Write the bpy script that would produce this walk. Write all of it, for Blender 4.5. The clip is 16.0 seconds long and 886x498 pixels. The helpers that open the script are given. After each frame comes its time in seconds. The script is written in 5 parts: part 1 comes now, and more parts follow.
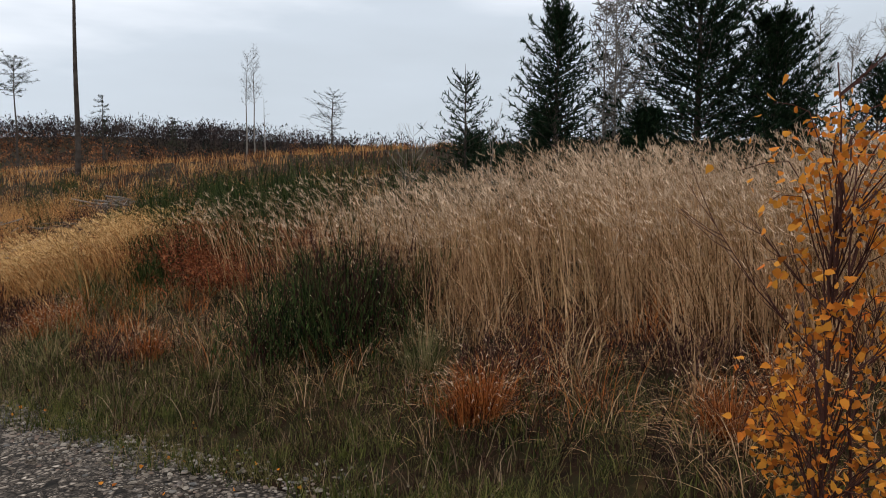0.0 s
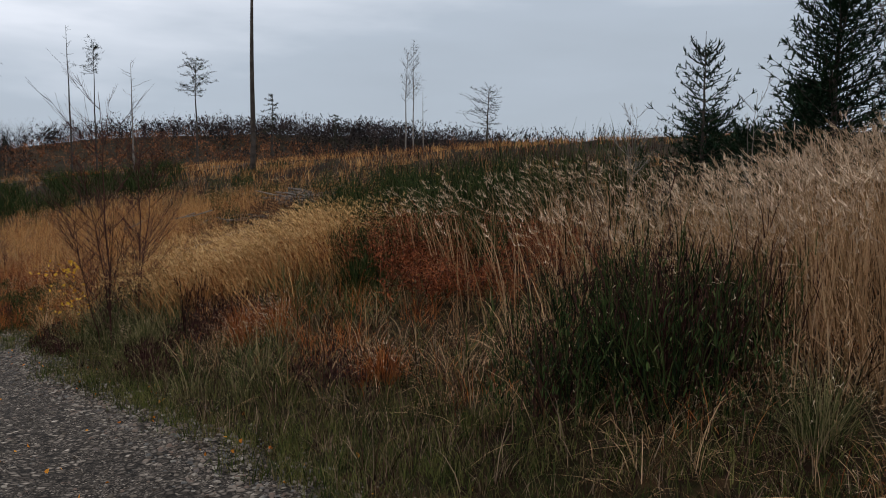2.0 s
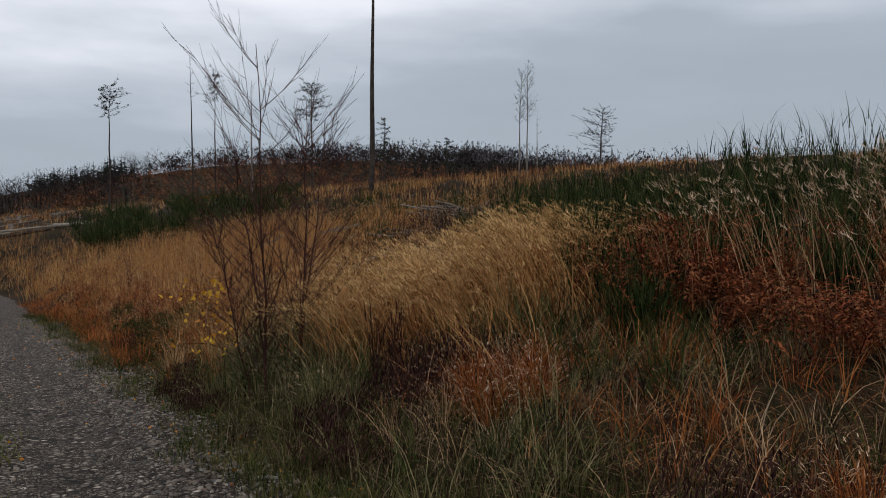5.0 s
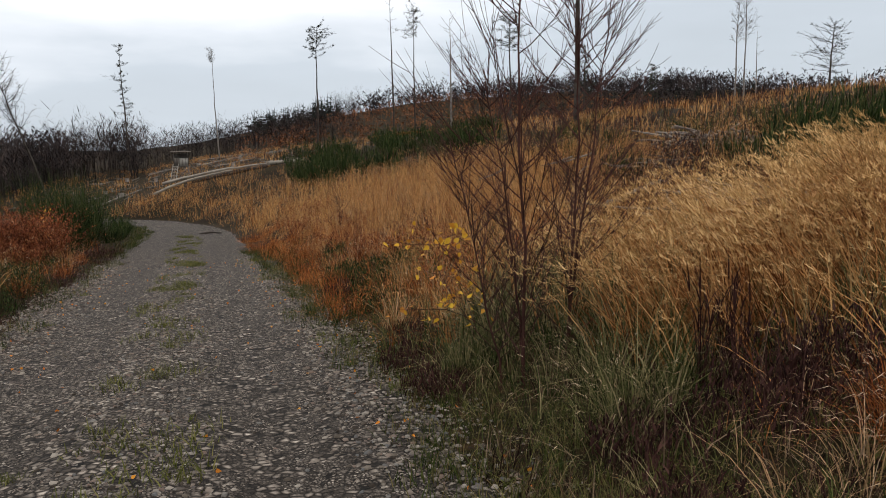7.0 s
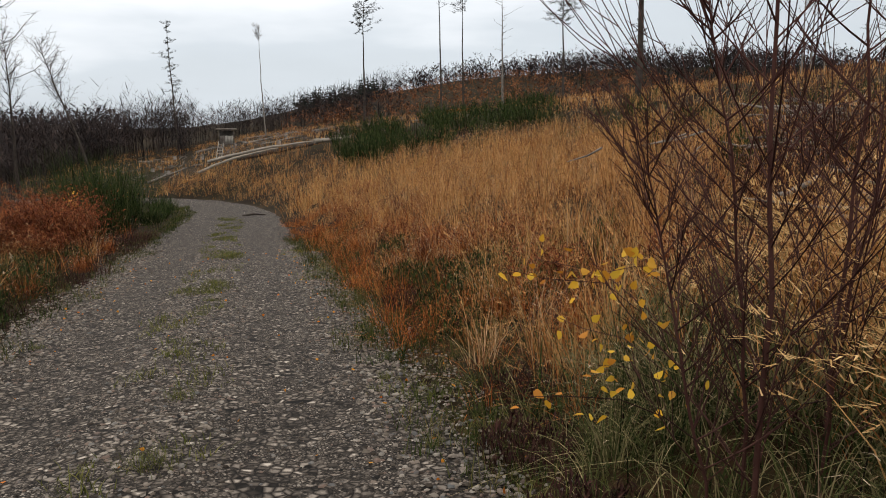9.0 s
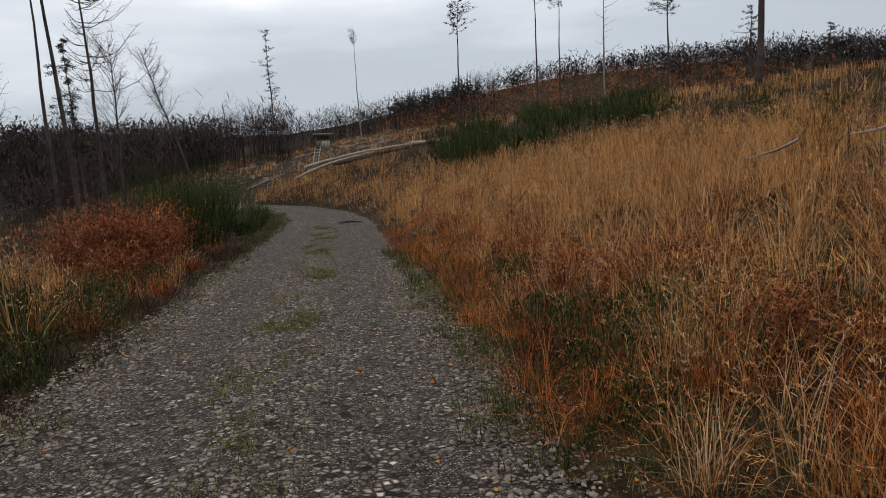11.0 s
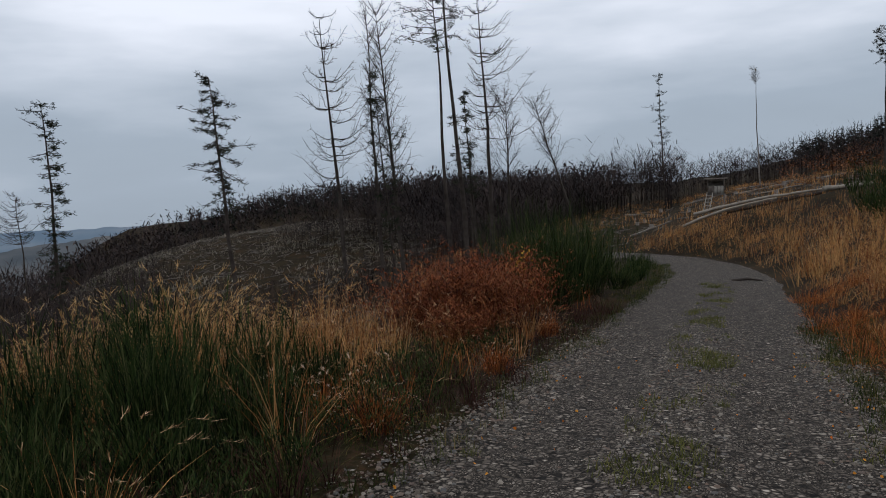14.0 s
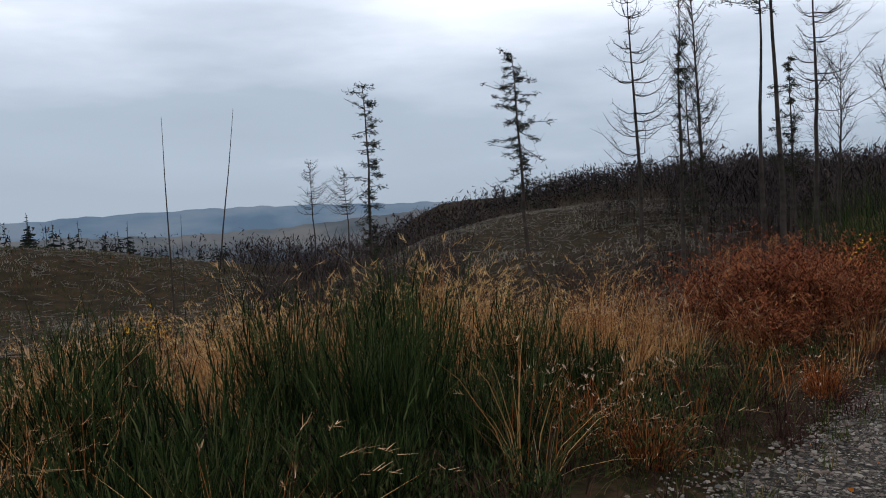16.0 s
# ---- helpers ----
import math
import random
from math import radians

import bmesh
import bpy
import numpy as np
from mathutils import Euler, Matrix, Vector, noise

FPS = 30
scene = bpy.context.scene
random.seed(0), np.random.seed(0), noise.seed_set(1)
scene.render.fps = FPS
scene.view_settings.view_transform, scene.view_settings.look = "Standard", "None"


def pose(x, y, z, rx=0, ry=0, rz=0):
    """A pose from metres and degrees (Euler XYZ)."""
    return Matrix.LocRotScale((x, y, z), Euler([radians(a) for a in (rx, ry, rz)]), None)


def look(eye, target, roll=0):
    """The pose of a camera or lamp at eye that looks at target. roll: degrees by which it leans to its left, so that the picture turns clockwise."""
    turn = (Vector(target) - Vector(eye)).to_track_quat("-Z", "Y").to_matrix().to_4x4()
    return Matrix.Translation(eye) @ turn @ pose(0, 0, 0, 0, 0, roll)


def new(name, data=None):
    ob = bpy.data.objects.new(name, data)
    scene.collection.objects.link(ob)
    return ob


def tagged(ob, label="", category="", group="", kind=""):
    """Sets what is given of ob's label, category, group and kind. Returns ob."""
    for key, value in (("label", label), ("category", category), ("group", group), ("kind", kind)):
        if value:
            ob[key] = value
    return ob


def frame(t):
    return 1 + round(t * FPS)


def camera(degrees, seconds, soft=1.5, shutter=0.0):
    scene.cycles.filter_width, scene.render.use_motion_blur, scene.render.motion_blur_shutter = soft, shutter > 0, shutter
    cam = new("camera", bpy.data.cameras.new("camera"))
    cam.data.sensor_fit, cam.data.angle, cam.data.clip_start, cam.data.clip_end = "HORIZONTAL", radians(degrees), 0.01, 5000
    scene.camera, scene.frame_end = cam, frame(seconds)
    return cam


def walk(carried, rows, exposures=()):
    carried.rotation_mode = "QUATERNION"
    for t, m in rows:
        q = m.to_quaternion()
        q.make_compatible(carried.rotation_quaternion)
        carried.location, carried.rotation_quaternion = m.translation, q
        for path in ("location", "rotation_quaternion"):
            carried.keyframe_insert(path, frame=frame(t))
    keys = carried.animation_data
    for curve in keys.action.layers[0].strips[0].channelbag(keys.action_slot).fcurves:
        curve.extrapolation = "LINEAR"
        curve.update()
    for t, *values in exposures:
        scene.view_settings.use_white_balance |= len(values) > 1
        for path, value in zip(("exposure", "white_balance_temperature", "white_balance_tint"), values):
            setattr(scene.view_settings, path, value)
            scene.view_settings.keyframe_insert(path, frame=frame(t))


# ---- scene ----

cam = camera(60.0, 16.0, soft=1.0, shutter=0.0)
PATH = [
    (0, look((-1.566, 1.584, 1.511), (2.349, 4.665, 1.091), 0.88)),
    (0.5, look((-1.456, 2.073, 1.473), (2.272, 5.374, 1.019), 1.05)),
    (1, look((-1.324, 2.602, 1.429), (2.392, 5.914, 0.957), 0.99)),
    (1.5, look((-1.156, 3.219, 1.407), (2.291, 6.799, 0.860), 0.88)),
    (2, look((-0.997, 3.840, 1.360), (2.256, 7.609, 0.902), 1.03)),
    (2.5, look((-0.832, 4.460, 1.312), (2.259, 8.365, 0.864), 1.12)),
    (3, look((-0.711, 5.118, 1.296), (2.359, 9.044, 0.901), 0.98)),
    (5.5, look((-0.159, 8.161, 0.842), (2.258, 12.527, 0.526), 1.15)),
    (6, look((-0.070, 8.761, 0.791), (1.826, 13.367, 0.357), 0.89)),
    (6.5, look((-0.015, 9.337, 0.783), (1.663, 14.012, 0.213), 0.65)),
    (7, look((0.102, 9.890, 0.774), (1.697, 14.573, 0.047), -0.36)),
    (7.5, look((0.225, 10.494, 0.755), (1.721, 15.209, 0.027), -0.24)),
    (8, look((0.308, 11.100, 0.730), (1.683, 15.846, -0.033), -0.23)),
    (8.5, look((0.345, 11.714, 0.714), (1.722, 16.454, -0.085), 0.29)),
    (9, look((0.369, 12.329, 0.699), (1.683, 17.075, -0.164), -0.32)),
    (9.5, look((0.414, 12.941, 0.677), (1.670, 17.693, -0.240), -0.64)),
    (10, look((0.458, 13.539, 0.646), (1.433, 18.357, -0.272), -1.34)),
    (12.5, look((0.489, 16.473, 0.490), (0.940, 21.395, -0.264), -2.73)),
    (13, look((0.481, 17.089, 0.451), (0.483, 22.036, -0.279), -2.60)),
    (13.5, look((0.420, 17.699, 0.403), (-0.287, 22.613, -0.194), -2.59)),
    (14, look((0.372, 18.258, 0.345), (-1.316, 22.943, -0.096), -2.68)),
    (14.5, look((0.277, 18.704, 0.294), (-1.751, 23.259, -0.075), -1.93)),
    (15, look((0.152, 19.077, 0.262), (-2.132, 23.507, -0.146), -2.07)),
    (15.5, look((0.029, 19.376, 0.228), (-3.051, 23.286, -0.246), -2.03)),
    (16, look((-0.125, 19.639, 0.195), (-3.457, 23.335, -0.298), -2.23)),
]

walk(cam, PATH, exposures=[(0, 0.3, 6600, 10), (1.0, 0.18, 6500, 10), (1.6, -0.02, 6400, 10), (2.5, -0.3, 6300, 10), (3.2, -0.4, 6300, 10), (5.5, -0.3, 6450, 10), (6.2, 0.14, 6600, 10), (7.0, 0.3, 6700, 10), (9.0, 0.4, 6900, 10), (9.5, 0.28, 6850, 10), (10.0, 0.08, 6700, 10), (12.5, 0.02, 6600, 10), (13.2, -0.22, 6400, 10), (13.8, -0.42, 6150, 9), (14.5, -0.45, 6050, 9), (16.0, -0.15, 6050, 9)])

# ---------------------------------------------------------------- overcast sky and a weak, wide sun
world = bpy.data.worlds.new("overcast")
scene.world = world
world.use_nodes = True
wn, wl = world.node_tree.nodes, world.node_tree.links
wn.clear()
sky = wn.new("ShaderNodeTexSky")
sky.sky_type, sky.sun_disc, sky.sun_elevation, sky.sun_rotation = "NISHITA", False, radians(55), radians(220)
coord = wn.new("ShaderNodeTexCoord")
split = wn.new("ShaderNodeSeparateXYZ")
stretch = wn.new("ShaderNodeMapping")
stretch.inputs["Scale"].default_value = (1.6, 1.6, 7.0)
cloud = wn.new("ShaderNodeTexNoise")
cloud.inputs["Scale"].default_value, cloud.inputs["Detail"].default_value, cloud.inputs["Roughness"].default_value = 1.5, 5, 0.5
height = wn.new("ShaderNodeMath")
height.operation = "MULTIPLY_ADD"
ramp = wn.new("ShaderNodeValToRGB")
stops = [(0.0, (0.49, 0.55, 0.62)), (0.10, (0.535, 0.60, 0.68)), (0.20, (0.79, 0.84, 0.92)), (0.30, (1.22, 1.23, 1.30)), (0.5, (1.4, 1.42, 1.47)), (0.9, (1.6, 1.62, 1.67))]
while len(ramp.color_ramp.elements) < len(stops):
    ramp.color_ramp.elements.new(0.5)
for el, (at, c) in zip(ramp.color_ramp.elements, stops):
    el.position, el.color = at, (*c, 1)
dim = wn.new("ShaderNodeMix")
dim.data_type = "RGBA"
dim.inputs["Factor"].default_value = 0.97
weak = wn.new("ShaderNodeVectorMath")
weak.operation = "SCALE"
weak.inputs["Scale"].default_value = 0.1
back = wn.new("ShaderNodeBackground")
back.inputs["Strength"].default_value = 1.0
shift = wn.new("ShaderNodeMath")
shift.operation = "MULTIPLY_ADD"
shift.inputs[1].default_value, shift.inputs[2].default_value = 0.38, -0.28
out = wn.new("ShaderNodeOutputWorld")
wl.new(coord.outputs["Generated"], split.inputs[0])
wl.new(coord.outputs["Generated"], stretch.inputs[0])
wl.new(stretch.outputs[0], cloud.inputs["Vector"])
wl.new(cloud.outputs["Fac"], shift.inputs[0])
wl.new(split.outputs["Z"], height.inputs[0])
height.inputs[1].default_value = 0.9
glow = wn.new("ShaderNodeMath")
glow.operation = "MULTIPLY_ADD"
glow.inputs[1].default_value = 0.14
wl.new(split.outputs["Y"], glow.inputs[0])
lean = wn.new("ShaderNodeMath")
lean.operation = "MULTIPLY_ADD"
lean.inputs[1].default_value = -0.07
wl.new(split.outputs["X"], lean.inputs[0])
wl.new(shift.outputs[0], lean.inputs[2])
wl.new(lean.outputs[0], glow.inputs[2])
wl.new(glow.outputs[0], height.inputs[2])
wl.new(height.outputs[0], ramp.inputs[0])
wl.new(sky.outputs[0], weak.inputs[0])
wl.new(weak.outputs[0], dim.inputs["A"])
wl.new(ramp.outputs[0], dim.inputs["B"])
wl.new(dim.outputs["Result"], back.inputs["Color"])
wl.new(back.outputs[0], out.inputs[0])

sun = new("sun", bpy.data.lights.new("sun", "SUN"))
sun.data.energy, sun.data.angle, sun.data.color = 0.3, radians(40), (1.0, 0.95, 0.88)
sun.matrix_world = look((-22, -26, 48), (0, 0, 0))

# ---------------------------------------------------------------- materials
def material(name, stops, rough=0.8, scale=3.0, mix=0.35, island=True, bump=0.0, bump_scale=40.0, through_light=0.0, fine=0.0):
    """Colours picked piece by piece along a ramp, shifted by patches of noise, with fine grain and relief."""
    m = bpy.data.materials.new(name)
    m.use_nodes = True
    n, l = m.node_tree.nodes, m.node_tree.links
    bsdf = n["Principled BSDF"]
    bsdf.inputs["Roughness"].default_value = rough
    bsdf.inputs["Specular IOR Level"].default_value = 0.03
    pos = n.new("ShaderNodeTexCoord")
    noisy = n.new("ShaderNodeTexNoise")
    noisy.inputs["Scale"].default_value, noisy.inputs["Detail"].default_value = scale, 6
    l.new(pos.outputs["Object"], noisy.inputs["Vector"])
    wide = n.new("ShaderNodeMapRange")
    wide.inputs["From Min"].default_value, wide.inputs["From Max"].default_value = 0.3, 0.7
    l.new(noisy.outputs["Fac"], wide.inputs["Value"])
    value = wide.outputs[0]
    if island:
        geo = n.new("ShaderNodeNewGeometry")
        blend = n.new("ShaderNodeMix")
        blend.inputs["Factor"].default_value = mix
        l.new(geo.outputs["Random Per Island"], blend.inputs["A"])
        l.new(value, blend.inputs["B"])
        value = blend.outputs[0]
    if fine:
        grain = n.new("ShaderNodeTexNoise")
        grain.inputs["Scale"].default_value, grain.inputs["Detail"].default_value = fine, 8
        l.new(pos.outputs["Object"], grain.inputs["Vector"])
        gw = n.new("ShaderNodeMapRange")
        gw.inputs["From Min"].default_value, gw.inputs["From Max"].default_value = 0.3, 0.7
        l.new(grain.outputs["Fac"], gw.inputs["Value"])
        blend = n.new("ShaderNodeMix")
        blend.inputs["Factor"].default_value = 0.5
        l.new(value, blend.inputs["A"])
        l.new(gw.outputs[0], blend.inputs["B"])
        value = blend.outputs[0]
    r = n.new("ShaderNodeValToRGB")
    while len(r.color_ramp.elements) < len(stops):
        r.color_ramp.elements.new(0.5)
    for k, (el, c) in enumerate(zip(r.color_ramp.elements, stops)):
        el.position, el.color = 0.12 + 0.76 * k / max(1, len(stops) - 1), (*c, 1)
    l.new(value, r.inputs[0])
    l.new(r.outputs[0], bsdf.inputs["Base Color"])
    if bump:
        b = n.new("ShaderNodeTexNoise")
        b.inputs["Scale"].default_value, b.inputs["Detail"].default_value = bump_scale, 6
        l.new(pos.outputs["Object"], b.inputs["Vector"])
        bn = n.new("ShaderNodeBump")
        bn.inputs["Strength"].default_value, bn.inputs["Distance"].default_value = bump, 0.03
        l.new(b.outputs["Fac"], bn.inputs["Height"])
        l.new(bn.outputs[0], bsdf.inputs["Normal"])
    if through_light:
        thin = n.new("ShaderNodeBsdfTranslucent")
        l.new(r.outputs[0], thin.inputs["Color"])
        both = n.new("ShaderNodeMixShader")
        both.inputs[0].default_value = through_light
        l.new(bsdf.outputs[0], both.inputs[1])
        l.new(thin.outputs[0], both.inputs[2])
        l.new(both.outputs[0], n["Material Output"].inputs["Surface"])
    return m


SOIL = material("soil_and_litter", [(0.006, 0.004, 0.003), (0.0175, 0.01, 0.006), (0.015, 0.013, 0.006), (0.0375, 0.0225, 0.011), (0.025, 0.01, 0.0055)], 0.95, 0.35, island=False, bump=0.8, bump_scale=9, fine=6)
def gravel_material():
    """Packed crushed stone: cells of single stones in two sizes, dark joints between them."""
    m = bpy.data.materials.new("gravel")
    m.use_nodes = True
    n, l = m.node_tree.nodes, m.node_tree.links
    bsdf = n["Principled BSDF"]
    bsdf.inputs["Roughness"].default_value = 0.85
    bsdf.inputs["Specular IOR Level"].default_value = 0.08
    pos = n.new("ShaderNodeTexCoord")
    heights, shades = [], []
    for size in (18.0, 46.0):
        cell, joint = n.new("ShaderNodeTexVoronoi"), n.new("ShaderNodeTexVoronoi")
        joint.feature = "DISTANCE_TO_EDGE"
        for v in (cell, joint):
            v.inputs["Scale"].default_value = size
            l.new(pos.outputs["Object"], v.inputs["Vector"])
        gap = n.new("ShaderNodeMapRange")
        gap.inputs["From Max"].default_value = 0.28
        l.new(joint.outputs["Distance"], gap.inputs["Value"])
        tone = n.new("ShaderNodeSeparateColor")
        l.new(cell.outputs["Color"], tone.inputs[0])
        mul = n.new("ShaderNodeMath")
        mul.operation = "MULTIPLY"
        l.new(tone.outputs[0], mul.inputs[0])
        l.new(gap.outputs[0], mul.inputs[1])
        heights.append(gap)
        shades.append(mul)
    pick = n.new("ShaderNodeTexNoise")
    pick.inputs["Scale"].default_value, pick.inputs["Detail"].default_value = 5.0, 4
    l.new(pos.outputs["Object"], pick.inputs["Vector"])
    hard = n.new("ShaderNodeMapRange")
    hard.inputs["From Min"].default_value, hard.inputs["From Max"].default_value = 0.42, 0.58
    l.new(pick.outputs["Fac"], hard.inputs["Value"])
    blend = n.new("ShaderNodeMix")
    l.new(hard.outputs[0], blend.inputs["Factor"])
    l.new(shades[0].outputs[0], blend.inputs["A"])
    l.new(shades[1].outputs[0], blend.inputs["B"])
    r = n.new("ShaderNodeValToRGB")
    tones = [(0.0, (0.004, 0.0032, 0.0025)), (0.2, (0.04, 0.0325, 0.026)), (0.5, (0.115, 0.096, 0.079)), (0.82, (0.23, 0.195, 0.16)), (1.0, (0.42, 0.365, 0.305))]
    while len(r.color_ramp.elements) < len(tones):
        r.color_ramp.elements.new(0.5)
    for el, (at, c) in zip(r.color_ramp.elements, tones):
        el.position, el.color = at, (*c, 1)
    l.new(blend.outputs[0], r.inputs[0])
    l.new(r.outputs[0], bsdf.inputs["Base Color"])
    bn = n.new("ShaderNodeBump")
    bn.inputs["Strength"].default_value, bn.inputs["Distance"].default_value = 1.0, 0.012
    l.new(blend.outputs[0], bn.inputs["Height"])
    l.new(bn.outputs[0], bsdf.inputs["Normal"])
    return m


GRAVEL = gravel_material()
STONE = material("crushed_stone", [(0.03, 0.024, 0.019), (0.088, 0.073, 0.058), (0.165, 0.14, 0.115), (0.12, 0.084, 0.066), (0.075, 0.075, 0.073), (0.21, 0.183, 0.152)], 0.85, 30, 0.1)
TAN = material("pale_straw", [(0.05, 0.025, 0.011), (0.2, 0.112, 0.05), (0.42, 0.25, 0.135), (0.53, 0.345, 0.2), (0.19, 0.125, 0.045)], 0.75, 0.6, 0.3, through_light=0.15)
PLUME = material("straw_plume", [(0.266, 0.171, 0.1045), (0.475, 0.342, 0.228), (0.646, 0.5035, 0.3705)], 0.8, 0.7, 0.2, through_light=0.2)
NOD = material("golden_plume", [(0.2, 0.105, 0.038), (0.46, 0.28, 0.115), (0.62, 0.42, 0.2)], 0.8, 0.9, 0.3, through_light=0.2)
GOLD = material("golden_straw", [(0.0301, 0.0104, 0.0052), (0.1503, 0.052, 0.0156), (0.4207, 0.1937, 0.0678), (0.581, 0.3355, 0.1391), (0.1903, 0.0992, 0.0278)], 0.75, 0.8, 0.4, through_light=0.15)
RUST = material("rust_bent_grass", [(0.03, 0.009, 0.005), (0.13, 0.034, 0.012), (0.33, 0.10, 0.024), (0.46, 0.19, 0.06)], 0.8, 0.8, 0.25, through_light=0.15)
DEAD = material("grey_brown_dead_herb", [(0.009, 0.006, 0.005), (0.03, 0.017, 0.011), (0.075, 0.043, 0.025), (0.26, 0.185, 0.12)], 0.85, 0.9, 0.2, through_light=0.06)
TURF = material("mixed_turf", [(0.012, 0.012, 0.005), (0.04, 0.042, 0.013), (0.085, 0.082, 0.026), (0.17, 0.125, 0.06), (0.06, 0.065, 0.018)], 0.8, 1.2, 0.4, through_light=0.15)
GREEN = material("green_grass", [(0.0075, 0.012, 0.0037), (0.0263, 0.0375, 0.0097), (0.051, 0.063, 0.0173), (0.135, 0.1013, 0.0413)], 0.7, 0.8, 0.35, through_light=0.15)
MOSS = material("fresh_green_tuft", [(0.0405, 0.047, 0.0121), (0.0851, 0.0907, 0.0227), (0.1539, 0.1377, 0.0486)], 0.7, 2.0, 0.3, through_light=0.15)
BROOM = material("broom_green", [(0.005, 0.008, 0.004), (0.015, 0.024, 0.008), (0.034, 0.054, 0.014), (0.08, 0.082, 0.032)], 0.7, 1.2, 0.25, through_light=0.08)
SEDGE = material("dry_tipped_sedge", [(0.012, 0.018, 0.006), (0.045, 0.056, 0.017), (0.12, 0.115, 0.045), (0.3, 0.235, 0.125), (0.07, 0.075, 0.024)], 0.75, 0.8, 0.25, through_light=0.15)
BRACKEN = material("dead_bracken", [(0.026, 0.008, 0.005), (0.10, 0.026, 0.012), (0.2, 0.058, 0.021), (0.25, 0.112, 0.046)], 0.85, 1.0, 0.25, through_light=0.1)
# Also colours the low dark fill that stands in for shade.
HEATHER = material("dark_heather_and_shade_fill", [(0.0136, 0.0064, 0.0064), (0.0392, 0.0168, 0.0136), (0.0672, 0.0336, 0.0256)], 0.9, 1.5, 0.3)
BARK = material("dark_bark", [(0.018, 0.014, 0.012), (0.05, 0.04, 0.034), (0.085, 0.07, 0.058)], 0.95, 2.0, 0.6, bump=0.6, bump_scale=14)
PALE_BARK = material("weathered_grey_wood", [(0.065, 0.054, 0.046), (0.15, 0.13, 0.112), (0.26, 0.232, 0.205)], 0.9, 2.5, 0.5, bump=0.4, bump_scale=20)
TWIG = material("birch_twig", [(0.025, 0.012, 0.010), (0.055, 0.024, 0.019), (0.085, 0.042, 0.034)], 0.8, 2.0, 0.4)
NEEDLE = material("spruce_needle", [(0.006, 0.014, 0.008), (0.013, 0.028, 0.014), (0.026, 0.044, 0.02)], 0.65, 1.5, 0.3)
PINE = material("pine_needle", [(0.016, 0.022, 0.014), (0.032, 0.04, 0.024), (0.06, 0.055, 0.035)], 0.8, 1.0, 0.3)
LEAF = material("yellow_birch_leaf", [(0.40, 0.16, 0.02), (0.58, 0.33, 0.03), (0.66, 0.42, 0.05), (0.50, 0.20, 0.04)], 0.55, 3.0, 0.2, through_light=0.35)
ORANGE = material("orange_leaf", [(0.26, 0.08, 0.015), (0.45, 0.155, 0.02), (0.55, 0.25, 0.035), (0.5, 0.13, 0.02)], 0.6, 3.0, 0.2, through_light=0.3)
WOOD = material("bare_wood_distance", [(0.008, 0.007, 0.008), (0.018, 0.015, 0.015), (0.034, 0.027, 0.026), (0.056, 0.04, 0.034), (0.022, 0.017, 0.016)], 1.0, 0.15, 0.7)
RUSSET = material("russet_wood_distance", [(0.03, 0.018, 0.015), (0.10, 0.043, 0.026), (0.20, 0.075, 0.032), (0.27, 0.125, 0.055), (0.06, 0.032, 0.026)], 1.0, 0.2, 0.75)
BLEACHED = material("bleached_brash_grass", [(0.07, 0.06, 0.046), (0.17, 0.145, 0.115), (0.3, 0.26, 0.21), (0.11, 0.11, 0.07)], 0.95, 0.06, 0.5)
CONIFER = material("conifer_distance", [(0.012, 0.018, 0.014), (0.022, 0.03, 0.022), (0.035, 0.042, 0.03)], 1.0, 0.03, 0.4)
LOGS = material("felled_log", [(0.11, 0.09, 0.068), (0.22, 0.19, 0.155), (0.32, 0.28, 0.23)], 0.9, 1.5, 0.4, bump=0.4, bump_scale=12)
BOARD = material("weathered_board", [(0.06, 0.05, 0.042), (0.12, 0.10, 0.085), (0.2, 0.18, 0.155)], 0.9, 3.0, 0.5, bump=0.4, bump_scale=25)
PANEL = material("pale_board", [(0.22, 0.2, 0.17), (0.34, 0.31, 0.27)], 0.9, 3.0, 0.5, bump=0.3, bump_scale=25)
# Air haze is put into these two base colours, bluest on the ridge.
HAZE = material("haze_painted_ridge", [(0.085, 0.125, 0.17), (0.115, 0.155, 0.20), (0.15, 0.18, 0.215)], 1.0, 0.006, island=False)
HAZE_NEAR = material("haze_painted_valley", [(0.05, 0.06, 0.07), (0.085, 0.09, 0.095), (0.12, 0.115, 0.11)], 1.0, 0.012, island=False)


# ---------------------------------------------------------------- mesh builders
rng = np.random.default_rng(7)


def mesh_from(name, verts, quads, mat, smooth_faces=False):
    """One mesh from arrays: verts (n, 3), quads (m, 4)."""
    me = bpy.data.meshes.new(name)
    verts, quads = np.asarray(verts, np.float32).reshape(-1, 3), np.asarray(quads, np.int32).reshape(-1, 4)
    me.vertices.add(len(verts))
    me.vertices.foreach_set("co", verts.ravel())
    me.loops.add(quads.size)
    me.loops.foreach_set("vertex_index", quads.ravel())
    me.polygons.add(len(quads))
    me.polygons.foreach_set("loop_start", np.arange(0, quads.size, 4, dtype=np.int32))
    me.update(calc_edges=True)
    me.validate()
    if smooth_faces:
        me.shade_smooth()
    me.materials.append(mat)
    return me


UNCOUNTED = {"twig_mass", "needle_mass", "branch_mass", "leaf_mass", "stem_mass", "pod_mass", "frond_mass", "blade_mass"}


